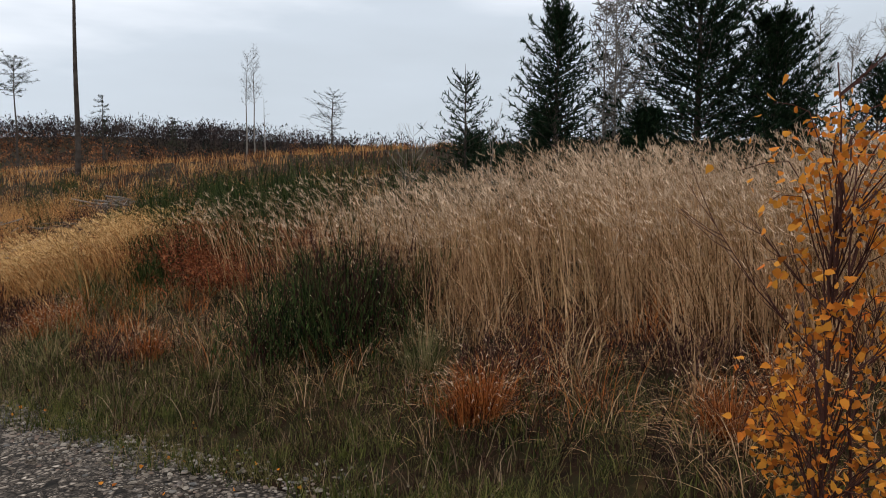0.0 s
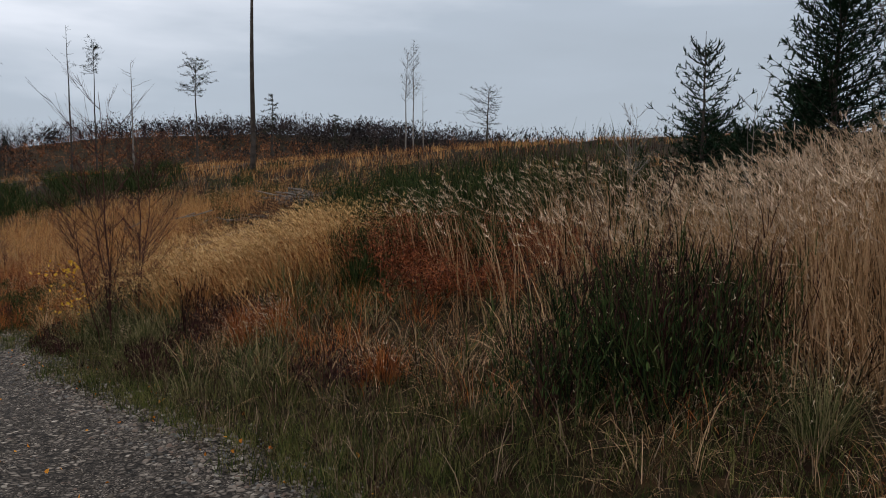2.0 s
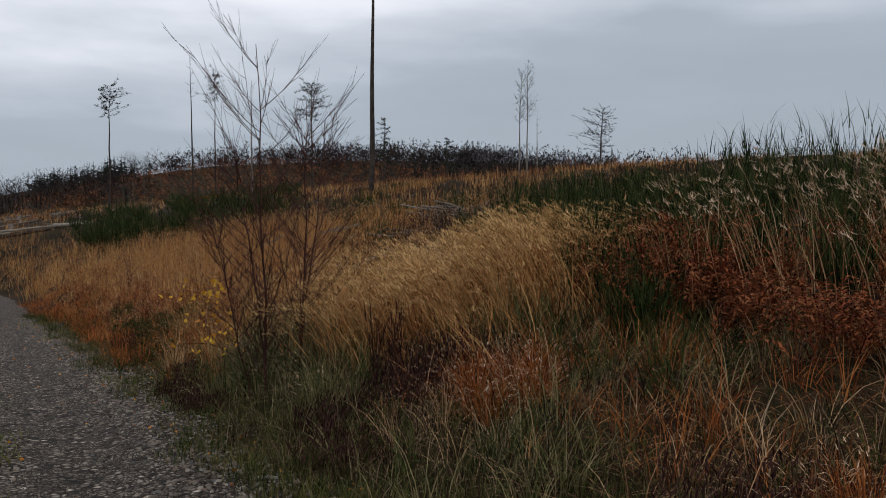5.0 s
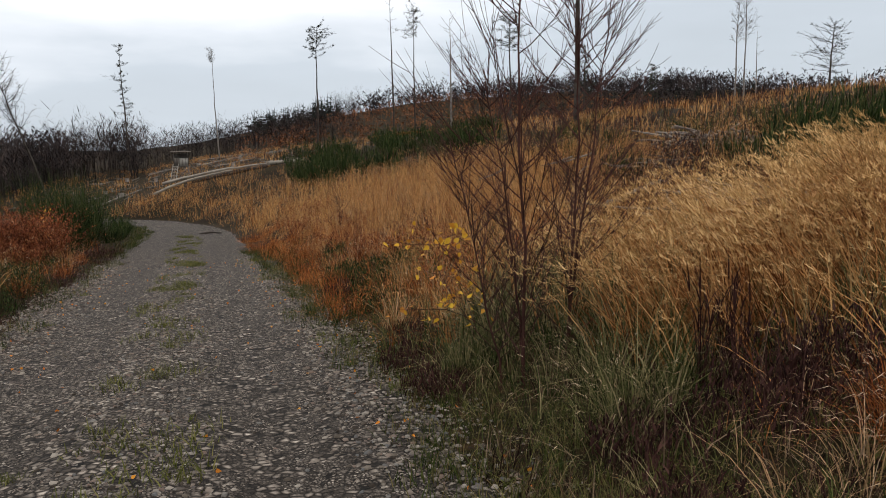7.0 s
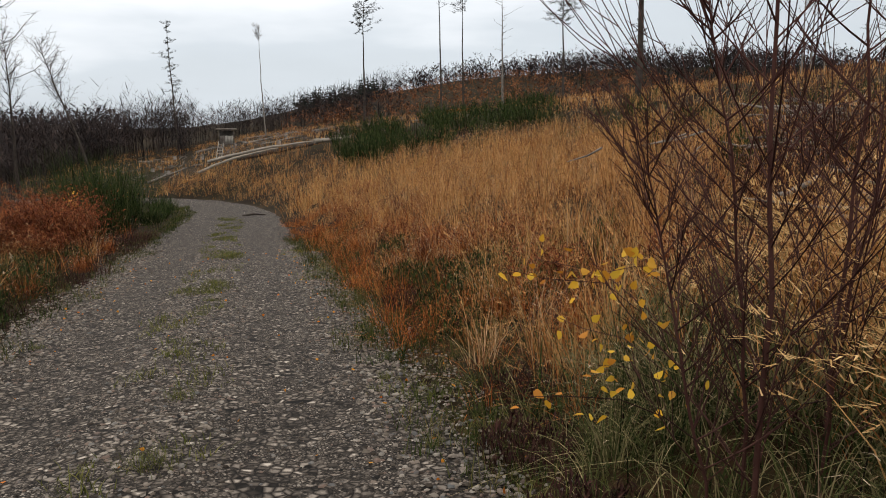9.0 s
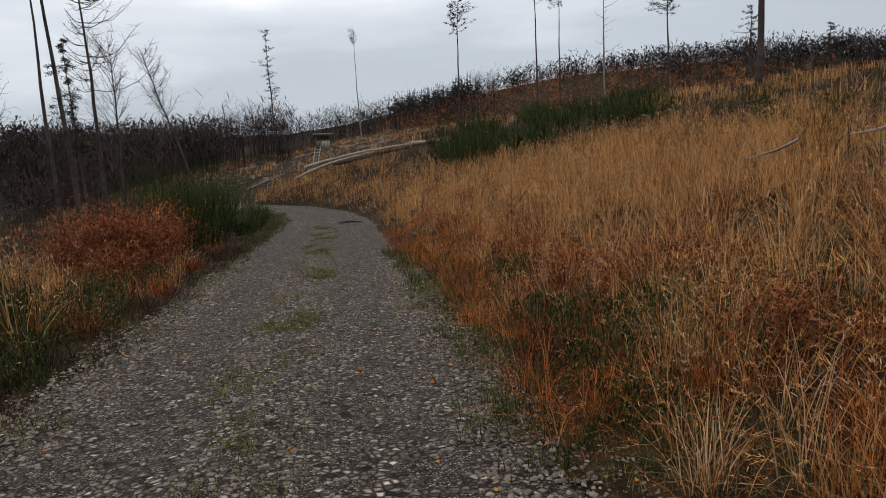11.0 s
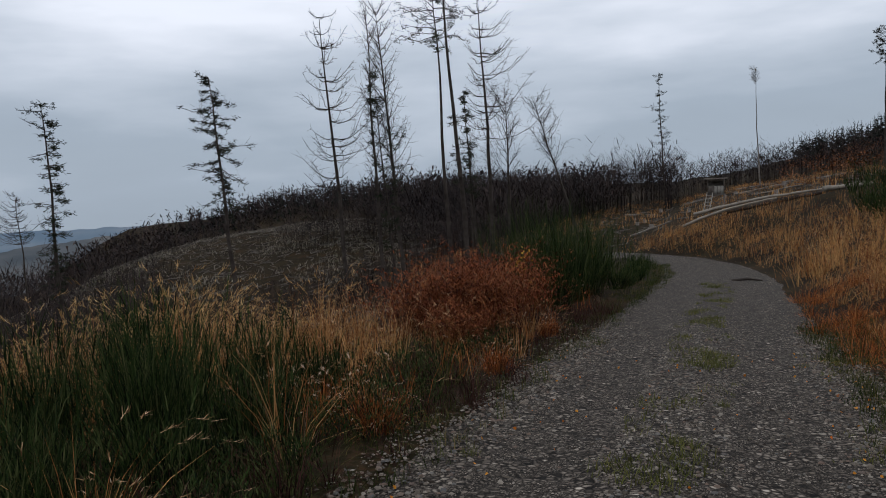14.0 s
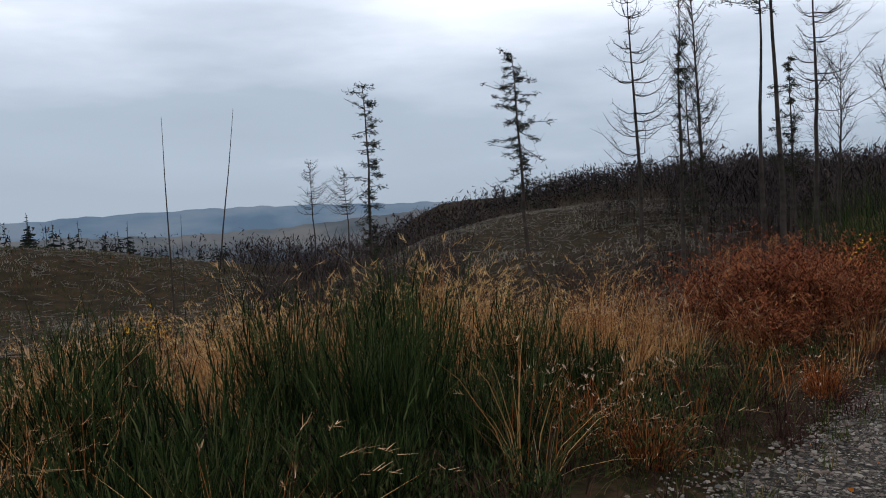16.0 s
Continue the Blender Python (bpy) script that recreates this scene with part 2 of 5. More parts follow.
class Bag:
    """Collects pieces of one mesh."""

    def __init__(self):
        self.v, self.f, self.n = [], [], 0

    def add(self, v, f):
        v = np.asarray(v, float).reshape(-1, 3)
        self.v.append(v)
        self.f.append(np.asarray(f).reshape(-1, 4) + self.n)
        self.n += len(v)
        return self

    def part(self, name, mat, parent=None, label="", smooth_faces=False):
        if not self.v:
            return None
        ob = new(name, mesh_from(name, np.concatenate(self.v), np.concatenate(self.f), mat, smooth_faces))
        if parent is not None:
            ob.parent = parent
        if label:
            tagged(ob, label)
        if name in UNCOUNTED:
            tagged(ob, kind="stuff")
        return ob


def ribbons(root, length, width, lean_az, lean, segs=2, profile=None, turn=None, droop=0.0, up=None):
    """Blades: root (n, 3), bending over towards lean_az by lean times their length."""
    n = len(root)
    s = np.linspace(0, 1, segs + 1)
    prof = np.interp(s, np.linspace(0, 1, len(profile)), profile) if profile is not None else np.maximum(1 - s**1.5, 0.06)
    d = np.stack([np.cos(lean_az), np.sin(lean_az), 0 * lean_az], -1)
    side_az = lean_az + np.pi / 2 + (rng.uniform(-1.0, 1.0, n) if turn is None else turn)
    side = np.stack([np.cos(side_az), np.sin(side_az), 0 * side_az], -1)
    rise = np.sqrt(np.maximum(1 - np.minimum(lean, 0.97) ** 2, 0.05))
    out = lean[:, None] * (0.35 * s + 0.65 * s**2)
    lift = rise[:, None] * s - droop * s**3
    mid = root[:, None] + length[:, None, None] * (out[..., None] * d[:, None] + lift[..., None] * np.array([0, 0, 1.0]))
    half = 0.5 * width[:, None, None] * prof[None, :, None] * side[:, None]
    v = np.stack([mid - half, mid + half], 2).reshape(-1, 3)
    k = 2 * (segs + 1)
    f = np.concatenate([np.array([2 * j, 2 * j + 1, 2 * j + 3, 2 * j + 2])[None] + k * np.arange(n)[:, None] for j in range(segs)])
    return v, f, mid[:, -1]


def sticks(a, b, width, cross=True):
    """Thin straight pieces from a to b: crossed, tapering strips."""
    a, b = np.asarray(a, float), np.asarray(b, float)
    n, d = len(a), b - a
    d = d / np.maximum(np.linalg.norm(d, axis=1, keepdims=True), 1e-9)
    ref = np.where(np.abs(d[:, 2:]) < 0.8, [[0, 0, 1.0]], [[1.0, 0, 0]])
    u = np.cross(d, ref)
    u /= np.linalg.norm(u, axis=1, keepdims=True)
    w = np.cross(d, u)
    width = np.broadcast_to(np.asarray(width, float), (n,))[:, None] / 2
    vs, fs = [], []
    for k, e in enumerate((u, w) if cross else (u,)):
        vs.append(np.stack([a - e * width, a + e * width, b + e * width * 0.35, b - e * width * 0.35], 1).reshape(-1, 3))
        fs.append(np.arange(4 * n).reshape(-1, 4) + 4 * n * k)
    return np.concatenate(vs), np.concatenate(fs)


def tube(points, radii, sides=6):
    """A tapering round limb along points, closed at its tip."""
    p, r = np.asarray(points, float), np.asarray(radii, float)
    d = np.gradient(p, axis=0)
    d /= np.linalg.norm(d, axis=1, keepdims=True)
    ref = np.array([1.0, 0.2, 0]) if abs(d[0, 2]) > 0.7 else np.array([0, 0, 1.0])
    u = np.cross(d, ref)
    u /= np.linalg.norm(u, axis=1, keepdims=True)
    w = np.cross(d, u)
    a = np.arange(sides) * 2 * np.pi / sides
    v = p[:, None] + r[:, None, None] * (np.cos(a)[None, :, None] * u[:, None] + np.sin(a)[None, :, None] * w[:, None])
    v = np.concatenate([v.reshape(-1, 3), p[-1:]])
    f = []
    for i in range(len(p) - 1):
        for j in range(sides):
            f.append((i * sides + j, i * sides + (j + 1) % sides, (i + 1) * sides + (j + 1) % sides, (i + 1) * sides + j))
    e = (len(p) - 1) * sides
    for j in range(0, sides - sides % 2, 2):
        f.append((e + j, e + (j + 1) % sides, e + (j + 2) % sides, len(v) - 1))
    return v, f


def thing(name, x, y, label, category, group="", z=None, kind=""):
    ob = new(name)
    ob.location = (x, y, float(land(x, y)) if z is None else z)
    return tagged(ob, label, category, group, kind)

# ---------------------------------------------------------------- lie of the land
ROAD_Y = [-60, 0, 12, 20, 30, 40, 50, 60, 69, 76, 90, 200]
ROAD_X = [-0.5, -0.45, -0.4, -0.15, 0.08, 0.2, 0.35, -0.4, -2.5, -7.0, -9.0, -9.0]
BEND = [(-0.5, -60), (-0.45, 0), (-0.4, 12), (-0.15, 20), (0.08, 30), (0.2, 40), (0.35, 50), (-0.4, 60), (-2.5, 68), (-6.5, 74.5), (-12, 77.5), (-16, 78.5)]


def wave(x, y, seed=0.0):
    """Smooth noise, about -1 to 1, with features one to three metres wide."""
    a = np.sin(1.31 * x + 0.73 * y + seed) + np.sin(-0.87 * x + 1.57 * y + 2.1 * seed)
    b = np.sin(2.63 * x - 1.9 * y + 1.7 + seed) + np.sin(2.2 * x + 2.9 * y + 0.6 * seed)
    return 0.3 * a + 0.2 * b


def smooth(a, b, v):
    k = np.clip((v - a) / (b - a), 0, 1)
    return k * k * (3 - 2 * k)


def road_z(y):
    return np.interp(y, [-60, 0, 50, 62, 76, 90], [4.7, 0, -3.93, -4.8, -5.6, -5.9])


def road_gap(x, y):
    """Distance from the middle of the road."""
    best = np.full(np.shape(x), 1e9)
    for (ax, ay), (bx, by) in zip(BEND, BEND[1:]):
        k = np.clip(((x - ax) * (bx - ax) + (y - ay) * (by - ay)) / ((bx - ax) ** 2 + (by - ay) ** 2), 0, 1)
        best = np.minimum(best, np.hypot(x - ax - k * (bx - ax), y - ay - k * (by - ay)))
    return best


def hump(x, y, cx, cy, sx, sy, top):
    return top * np.exp(-(((x - cx) / sx) ** 2) - ((y - cy) / sy) ** 2)


def land(x, y):
    """Height of the ground."""
    x, y = np.asarray(x, float), np.asarray(y, float)
    mid, base = np.interp(y, ROAD_Y, ROAD_X), road_z(y)
    r = np.maximum(x - mid - 2.0, 0)
    l = np.maximum(mid - 1.9 - x, 0)
    top = np.interp(y, [-60, 0, 20, 60, 110, 200, 400], [5.5, 1.6, 1.7, 3.1, 1.3, -1.0, -3.0]) + np.interp(x, [20, 60, 130, 300], [0, 2.4, 7.0, 11.0]) + smooth(150, 270, y) * np.interp(x, [10, 40, 75, 140], [1.0, 5.0, 10.5, 11.0])
    reach = np.interp(y, [8, 20, 30, 45, 70], [9.0, 10.0, 13.5, 17.0, 20.0])
    right = (top - base) * (1 - np.exp(-r / reach))
    fall = 0.05 * np.minimum(l, 4) + 0.17 * np.clip(l - 4, 0, 14) + 0.3 * np.clip(l - 18, 0, 40)
    deep = np.interp(y, [-200, 0, 60, 110, 160, 300], [-24, -24, -22, -14, -9, -9])
    deep = deep - 12 * smooth(80, 150, l)
    left = np.maximum(base - fall, np.minimum(base, deep)) - base
    z = base + right + left
    far = smooth(60, 110, l)
    z = z + far * (hump(x, y, -185, 70, 46, 58, 13) + hump(x, y, -150, 285, 42, 70, 14))
    bearing, away = np.degrees(np.arctan2(-x, y - 19.0)), np.hypot(x, y - 19.0)
    z = z - smooth(41, 52, bearing) * (5 * smooth(100, 160, away) + 22 * smooth(210, 330, away) + 30 * smooth(330, 600, away))
    z = z - 60 * smooth(330, 900, l) - 160 * smooth(900, 3000, l) - 60 * smooth(600, 2500, np.abs(y) + np.maximum(x, 0))
    near = road_gap(x, y)
    flat = 1 - smooth(2.1, 3.4, near)
    bumps = 0.09 * wave(x, y) + 0.05 * wave(2.7 * x, 2.7 * y, 3.0)
    z = z + bumps * smooth(1.9, 3.5, near) * (1 + 1.5 * smooth(15, 60, near))
    return z * (1 - flat) + base * flat


def steps(near, far, fine, count):
    """Grid lines: even near by, growing apart towards far."""
    k = np.linspace(0, 1, count)[1:]
    grow = near + (far - near) * (np.exp(6.5 * k) - 1) / (np.exp(6.5) - 1) * (1 - 0.0)
    return np.concatenate([np.arange(0, near, fine), [near], grow])


def grid_mesh(name, xs, ys, z, mat):
    gx, gy = np.meshgrid(xs, ys)
    v = np.stack([gx, gy, z(gx, gy)], -1).reshape(-1, 3)
    nx = len(xs)
    i = (np.arange(len(ys) - 1)[:, None] * nx + np.arange(nx - 1)[None]).ravel()
    return mesh_from(name, v, np.stack([i, i + 1, i + nx + 1, i + nx], -1), mat, True)


side = steps(14, 4500, 0.35, 95)
ahead = steps(52, 4500, 0.4, 95)
behind = steps(8, 4500, 0.5, 50)
grid_x = np.unique(np.concatenate([-side, side]).round(3))
grid_y = np.unique(np.concatenate([-behind, ahead]).round(3))
ground = new("ground", grid_mesh("ground", grid_x, grid_y, lambda x, y: land(x, y) - 0.07 * (1 - smooth(1.6, 2.0, road_gap(x, y))), SOIL))
tagged(ground, "brown littered hillside ground falling away into a valley", "ground", kind="structure")

# gravel track with two worn wheel lines, bending away
line = []
for (ax, ay), (bx, by) in zip(BEND, BEND[1:]):
    count = max(2, int(math.hypot(bx - ax, by - ay) / 0.4))
    line += [(ax + (bx - ax) * k / count, ay + (by - ay) * k / count) for k in range(count)]
line = np.array(line)
for _ in range(14):
    line[1:-1] = (line[:-2] + 2 * line[1:-1] + line[2:]) / 4
tang = np.gradient(line, axis=0)
tang /= np.linalg.norm(tang, axis=1, keepdims=True)
across = np.linspace(-1, 1, 29)
edge = 2.16 + 0.2 * wave(0.8 * line[:, 1], line[:, 0], 4.0)
offset = across[None] * edge[:, None]
rx = line[:, :1] + tang[:, 1:] * offset
ry = line[:, 1:] - tang[:, :1] * offset
crown = 0.035 * np.exp(-((offset / 0.45) ** 2)) - 0.03 * np.exp(-(((np.abs(offset) - 0.95) / 0.35) ** 2))
rz = road_z(ry) + crown + 0.012 * wave(3 * rx, 3 * ry) - 0.06 * (np.abs(across[None]) ** 8) + 0.02
idx = (np.arange(len(line) - 1)[:, None] * 29 + np.arange(28)[None]).ravel()
road = new("road", mesh_from("road", np.stack([rx, ry, rz], -1), np.stack([idx, idx + 1, idx + 30, idx + 29], -1), GRAVEL, True))
tagged(road, "grey gravel forest track with worn wheel lines", "road", kind="structure")


def road_top(x, y):
    o = x - np.interp(y, ROAD_Y, ROAD_X)
    return road_z(y) + 0.035 * np.exp(-((o / 0.45) ** 2)) - 0.03 * np.exp(-(((np.abs(o) - 0.95) / 0.35) ** 2)) + 0.012 * wave(3 * x, 3 * y) + 0.02


# far ridge and valley floor, haze painted into their colour, well over a kilometre off
def ridge(name, dist, az0, az1, tops, foot, mat, label, rows=8, rough=4.0):
    az = np.radians(np.linspace(az0, az1, 160))
    top = np.interp(np.degrees(az), [a for a, _ in tops], [z for _, z in tops]) + rough * (0.3 * np.sin(az * 90) + 0.2 * np.sin(az * 217 + 1) + 0.15 * np.sin(az * 530))
    v = []
    for k in np.linspace(0, 1, rows):
        d = dist * (1 - 0.35 * (1 - k)) + 30 * np.sin(az * 40) * (1 - k)
        v.append(np.stack([d * np.sin(az), d * np.cos(az), foot + (top - foot) * k**0.8], -1))
    for k in (0.3, 1.0):
        d = dist * (1 + 0.3 * k)
        v.append(np.stack([d * np.sin(az), d * np.cos(az), top - 70 * k], -1))
    v = np.concatenate(v)
    n = len(az)
    i = (np.arange(rows + 1)[:, None] * n + np.arange(n - 1)[None]).ravel()
    ob = new(name, mesh_from(name, v, np.stack([i, i + 1, i + n + 1, i + n], -1), mat, True))
    return tagged(ob, label, "distant hills", kind="structure")


ridge("backdrop", 1700, -100, -20, [(-100, -70), (-72, -66), (-66, -60), (-57, -55), (-50, -58), (-44, -62), (-38, -62), (-20, -80)], -190, HAZE, "wooded ridge on the horizon with blue haze painted in")
ridge("backdrop_1", 900, -80, -25, [(-80, -55), (-68, -52), (-60, -58), (-52, -54), (-45, -44), (-36, -36), (-25, -40)], -120, HAZE_NEAR, "valley side behind the woods with dim haze painted in", rough=2.5)

# ---------------------------------------------------------------- grasses and herbs (uncountable)
def spread(n, x0, x1, y0, y1, keep, clump=0.0, per=14):
    """n places in a box where keep(x, y) says so; clump: spread of the tufts in metres."""
    if clump:
        m = max(1, n // per)
        cx, cy = rng.uniform(x0, x1, m * 3), rng.uniform(y0, y1, m * 3)
        ok = rng.random(len(cx)) < keep(cx, cy)
        cx, cy = cx[ok][:m], cy[ok][:m]
        x, y = np.repeat(cx, per) + rng.normal(0, clump, len(cx) * per), np.repeat(cy, per) + rng.normal(0, clump, len(cy) * per)
    else:
        x, y = rng.uniform(x0, x1, n * 3), rng.uniform(y0, y1, n * 3)
        ok = rng.random(len(x)) < keep(x, y)
        x, y = x[ok][:n], y[ok][:n]
    return x, y


def off_road(x, y, by=0.0):
    return road_gap(x, y) > 1.95 + by + 0.24 * wave(1.3 * x, 1.3 * y, 2.0) + 0.1 * wave(4 * x, 4 * y, 5.0)


def sward(name, places, tall, thick, mat, label, lean=(0.15, 0.6), wind=None, segs=2, plume=0.0, plume_mat=None, vary=0.35, category="grass", size=1.0, droop=0.0, edge=False, on=None, fan=0):
    """One field of blades or stalks, with plumes on part of them."""
    x, y = places
    n = len(x)
    root = np.stack([x, y, (on or land)(x, y) - 0.01], -1)
    az = rng.uniform(0, 2 * np.pi, n) if wind is None else rng.normal(wind, 0.9, n)
    h = tall * (1 - vary + 2 * vary * rng.random(n)) * (1 + 0.18 * wave(0.9 * x, 0.9 * y, 5.0)) * size
    if edge:
        h = h * (0.5 + 0.5 * smooth(0.2, 2.4, right_of(x, y))) * (1 + 0.25 * wave(0.45 * x, 0.45 * y, 7.0))
    ln = rng.uniform(*lean, n)
    if fan:
        m = n // fan
        cx, cy = np.repeat(x[:m * fan].reshape(m, fan).mean(1), fan), np.repeat(y[:m * fan].reshape(m, fan).mean(1), fan)
        away = np.hypot(x - cx, y - cy)
        az = np.arctan2(y - cy, x - cx) + rng.normal(0, 0.6, n)
        ln = np.clip(ln * (0.45 + 0.8 * away / max(away.mean(), 1e-3)), 0.03, 0.96)
        h = h * np.repeat(rng.uniform(0.55, 1.2, m), fan)
    ob = tagged(new(name), label, category, kind="stuff")
    bag = Bag()
    v, f, tip = ribbons(root, h, thick * (0.7 + 0.6 * rng.random(n)), az, ln, segs, droop=droop)
    bag.add(v, f)
    bag.part("blades", mat, ob)
    if plume:
        k = rng.random(n) < plume
        m = int(k.sum())
        top = Bag()
        long = h[k] * 0.15 * rng.uniform(0.7, 1.3, m) + 0.02
        bow, way = np.clip(ln[k] + rng.uniform(0.1, 0.5, m), 0.1, 0.95), az[k] + rng.normal(0, 0.35, m)
        flow = np.stack([np.cos(way) * bow, np.sin(way) * bow, np.sqrt(1 - bow**2) * 0.7], -1)
        spikes = 7 if thick < 0.013 else 3
        for j in range(spikes):
            q = (j + rng.random(m)) / spikes
            start = tip[k] + long[:, None] * (q[:, None] * flow - np.array([0, 0, 0.35]) * (q**2)[:, None])
            v, f, _ = ribbons(start, long * rng.uniform(0.3, 0.5, m), np.full(m, 0.0075) * (thick / 0.009) * (7 / spikes) ** 0.5, way + rng.normal(0, 0.6, m), np.clip(bow + rng.normal(0, 0.15, m), 0.1, 0.96), 1, profile=[1.0, 0.25], droop=0.25)
            top.add(v, f)
        top.part("plumes", plume_mat or PLUME, ob)
    return ob


def rest(x, y, spots):
    """Strength of soft round patches (x, y, radius)."""
    k = np.zeros(np.shape(x))
    for cx, cy, r in spots:
        k = np.maximum(k, np.exp(-(((x - cx) ** 2 + (y - cy) ** 2) / (r * r))))
    return k


def right_of(x, y):
    return x - np.interp(y, ROAD_Y, ROAD_X) - 2.0


def left_of(x, y):
    return np.interp(y, ROAD_Y, ROAD_X) - 1.9 - x


WIND = 2.6   # plumes nod this way
THICKET = [(6.3, 19.0, 1.5), (7.6, 20.6, 1.7), (9.2, 22.4, 1.9), (5.6, 17.8, 0.9), (8.0, 18.6, 1.3)]   # brown scrub with little grass

# pale tall reed grass on the bank where the walk begins
sward("reed_grass", spread(13000, 3.4, 10.5, -2.5, 8.2, lambda x, y: smooth(3.7, 4.7, x + 0.4 * wave(x, y)) * smooth(8.3, 7.0, y + 0.3 * wave(x, y)), 0.1, 10), 1.17, 0.010, TAN, "dense stand of pale tall reed grass with nodding plumes", (0.08, 0.66), WIND, 3, 0.95, vary=0.26, droop=0.06)
sward("reed_grass", spread(1100, 4.0, 8.6, 7.4, 12.8, lambda x, y: 0.75 * smooth(3.8, 5.0, x - 0.3 * y + 2.6), 0.1, 8), 1.05, 0.011, TAN, "thin pale reed grass arching over a bank", (0.15, 0.6), WIND, 3, 0.65, vary=0.2)
# golden grass leaning over, before the bare birch
sward("golden_grass", spread(5200, 2.8, 8.0, 12.2, 17, lambda x, y: rest(x, y, [(3.7, 14.1, 0.8), (4.6, 14.3, 0.9), (5.6, 14.8, 1.0), (4.6, 15.6, 1.0), (6.6, 15.4, 0.9)]), 0.09, 10), 0.88, 0.012, GOLD, "golden tufted grass with plumes bent by wind", (0.3, 0.8), WIND, 3, 0.95, NOD, vary=0.25, droop=0.12)
# orange and golden stand beside the track further on
sward("golden_grass", spread(26000, 2.2, 13, 16.8, 46, lambda x, y: off_road(x, y, 0.5) * smooth(0.2, 1.2, right_of(x, y)) * (0.35 + 0.65 * np.exp(-(y - 17) / 16)) * smooth(13, 6, x - 0.18 * (y - 17)) * (1 - 0.9 * rest(x, y, THICKET)), 0.1, 40), 0.9, 0.007, GOLD, "tall golden orange tussock grass covering the slope beside the track", (0.1, 0.75), WIND, 3, 0.45, GOLD, vary=0.35, edge=True, droop=0.14, fan=40)
sward("golden_grass", spread(11000, -8, 22, 44, 84, lambda x, y: off_road(x, y, 0.6) * (right_of(x, y) > 0) * smooth(16, 3, road_gap(x, y)), 0.2, 12), 0.95, 0.014, GOLD, "golden grass round the outside of the bend", (0.1, 0.75), None, 3, 0.3, TAN, vary=0.4, droop=0.15, fan=12)
# hillside above
sward("straw_grass", spread(15000, 7, 42, 14, 70, lambda x, y: smooth(6, 10, right_of(x, y)) * (0.2 + 0.8 * (wave(0.35 * x, 0.35 * y, 1.0) > -0.1)), 0.2, 12), 0.4, 0.016, DEAD, "straw and olive grass on the hillside", (0.05, 0.6), WIND, 2, 0.2, GOLD, vary=0.4)
# rust coloured bent grass
rusty = [(2.8, 4.6, 0.3), (3.0, 3.0, 0.5), (3.1, 12.1, 0.4), (3.3, 10.2, 0.7), (4.1, 11.6, 0.5), (3.3, 12.2, 0.4), (3.7, 12.1, 0.5), (3.0, 17.5, 0.7), (3.2, 19.5, 0.9), (3.6, 22, 1.2), (3.1, 24.5, 1.0), (4.2, 2.6, 0.9), (4.2, 4.6, 0.6), (3.0, 28, 1.0)]
sward("bent_grass", spread(12000, 1.8, 7, 0, 31, lambda x, y: rest(x, y, rusty) * off_road(x, y, 0.15), 0.08, 40), 0.52, 0.006, RUST, "rust red bent grass in low tufts", (0.15, 0.85), None, 3, vary=0.35, droop=0.15, fan=40)
sward("bent_grass", spread(8000, 1.8, 9, -3, 32, lambda x, y: off_road(x, y, 0.3) * smooth(0.7, 1.6, right_of(x, y)) * (1 - 0.8 * rest(x, y, [(5.5, 12.0, 2.0), (7.0, 13.0, 1.8), (3.6, 19.8, 0.9)])), 0.1, 12), 0.36, 0.006, RUST, "scattered rust red grass on the bank", (0.3, 0.97), None, 3, vary=0.45, droop=0.2)
# grey-brown dead herbs filling the bank
sward("dead_herbs", spread(15000, 1.8, 12, -4, 24, lambda x, y: off_road(x, y, 0.45) * 0.9, 0.1, 20), 0.55, 0.008, DEAD, "tangled grey brown dead herbs and stalks", (0.25, 0.9), None, 3, vary=0.5, droop=0.2, fan=20)
sward("green_sedge", spread(6000, 2.2, 7.0, 4, 22, lambda x, y: off_road(x, y, 0.35) * rest(x, y, [(3.3, 19.6, 0.8), (3.9, 20.6, 0.9), (5.2, 12.6, 1.2), (4.4, 11.6, 0.8), (3.0, 14.2, 0.8), (3.2, 15.8, 0.8), (4.3, 12.2, 0.4), (5.0, 8.0, 0.7), (4.6, 8.8, 0.6), (3.2, 16.8, 0.6)]), 0.08, 16), 0.55, 0.011, GREEN, "arching green sedge tufts with tan tips", (0.3, 0.9), None, 3, vary=0.35, droop=0.2)
# short green verge
sward("verge_grass", spread(18000, 1.15, 4.0, 3.5, 34, lambda x, y: off_road(x, y, -0.3) * smooth(1.7, 0.3, right_of(x, y) - 0.7 * smooth(12, 8, y)) * (0.45 + 0.55 * (wave(x, y, 8) > -0.2)), 0.05, 12), 0.15, 0.0075, GREEN, "short green verge grass along the track", (0.2, 0.9), None, 2, vary=0.5)
sward("verge_grass", spread(6000, 1.5, 4.4, 4, 14, lambda x, y: off_road(x, y, 0.1) * smooth(2.4, 0.8, right_of(x, y)), 0.05, 12), 0.18, 0.007, DEAD, "dry brown grass among green turf", (0.2, 0.9), None, 2, vary=0.5)
sward("verge_grass", spread(9000, -4.0, -1.0, 14, 66, lambda x, y: off_road(x, y, -0.3) * smooth(1.3, 0.2, left_of(x, y)), 0.06, 12), 0.16, 0.008, GREEN, "short green and tan verge grass beside the drop", (0.2, 0.9), None, 2, vary=0.5)
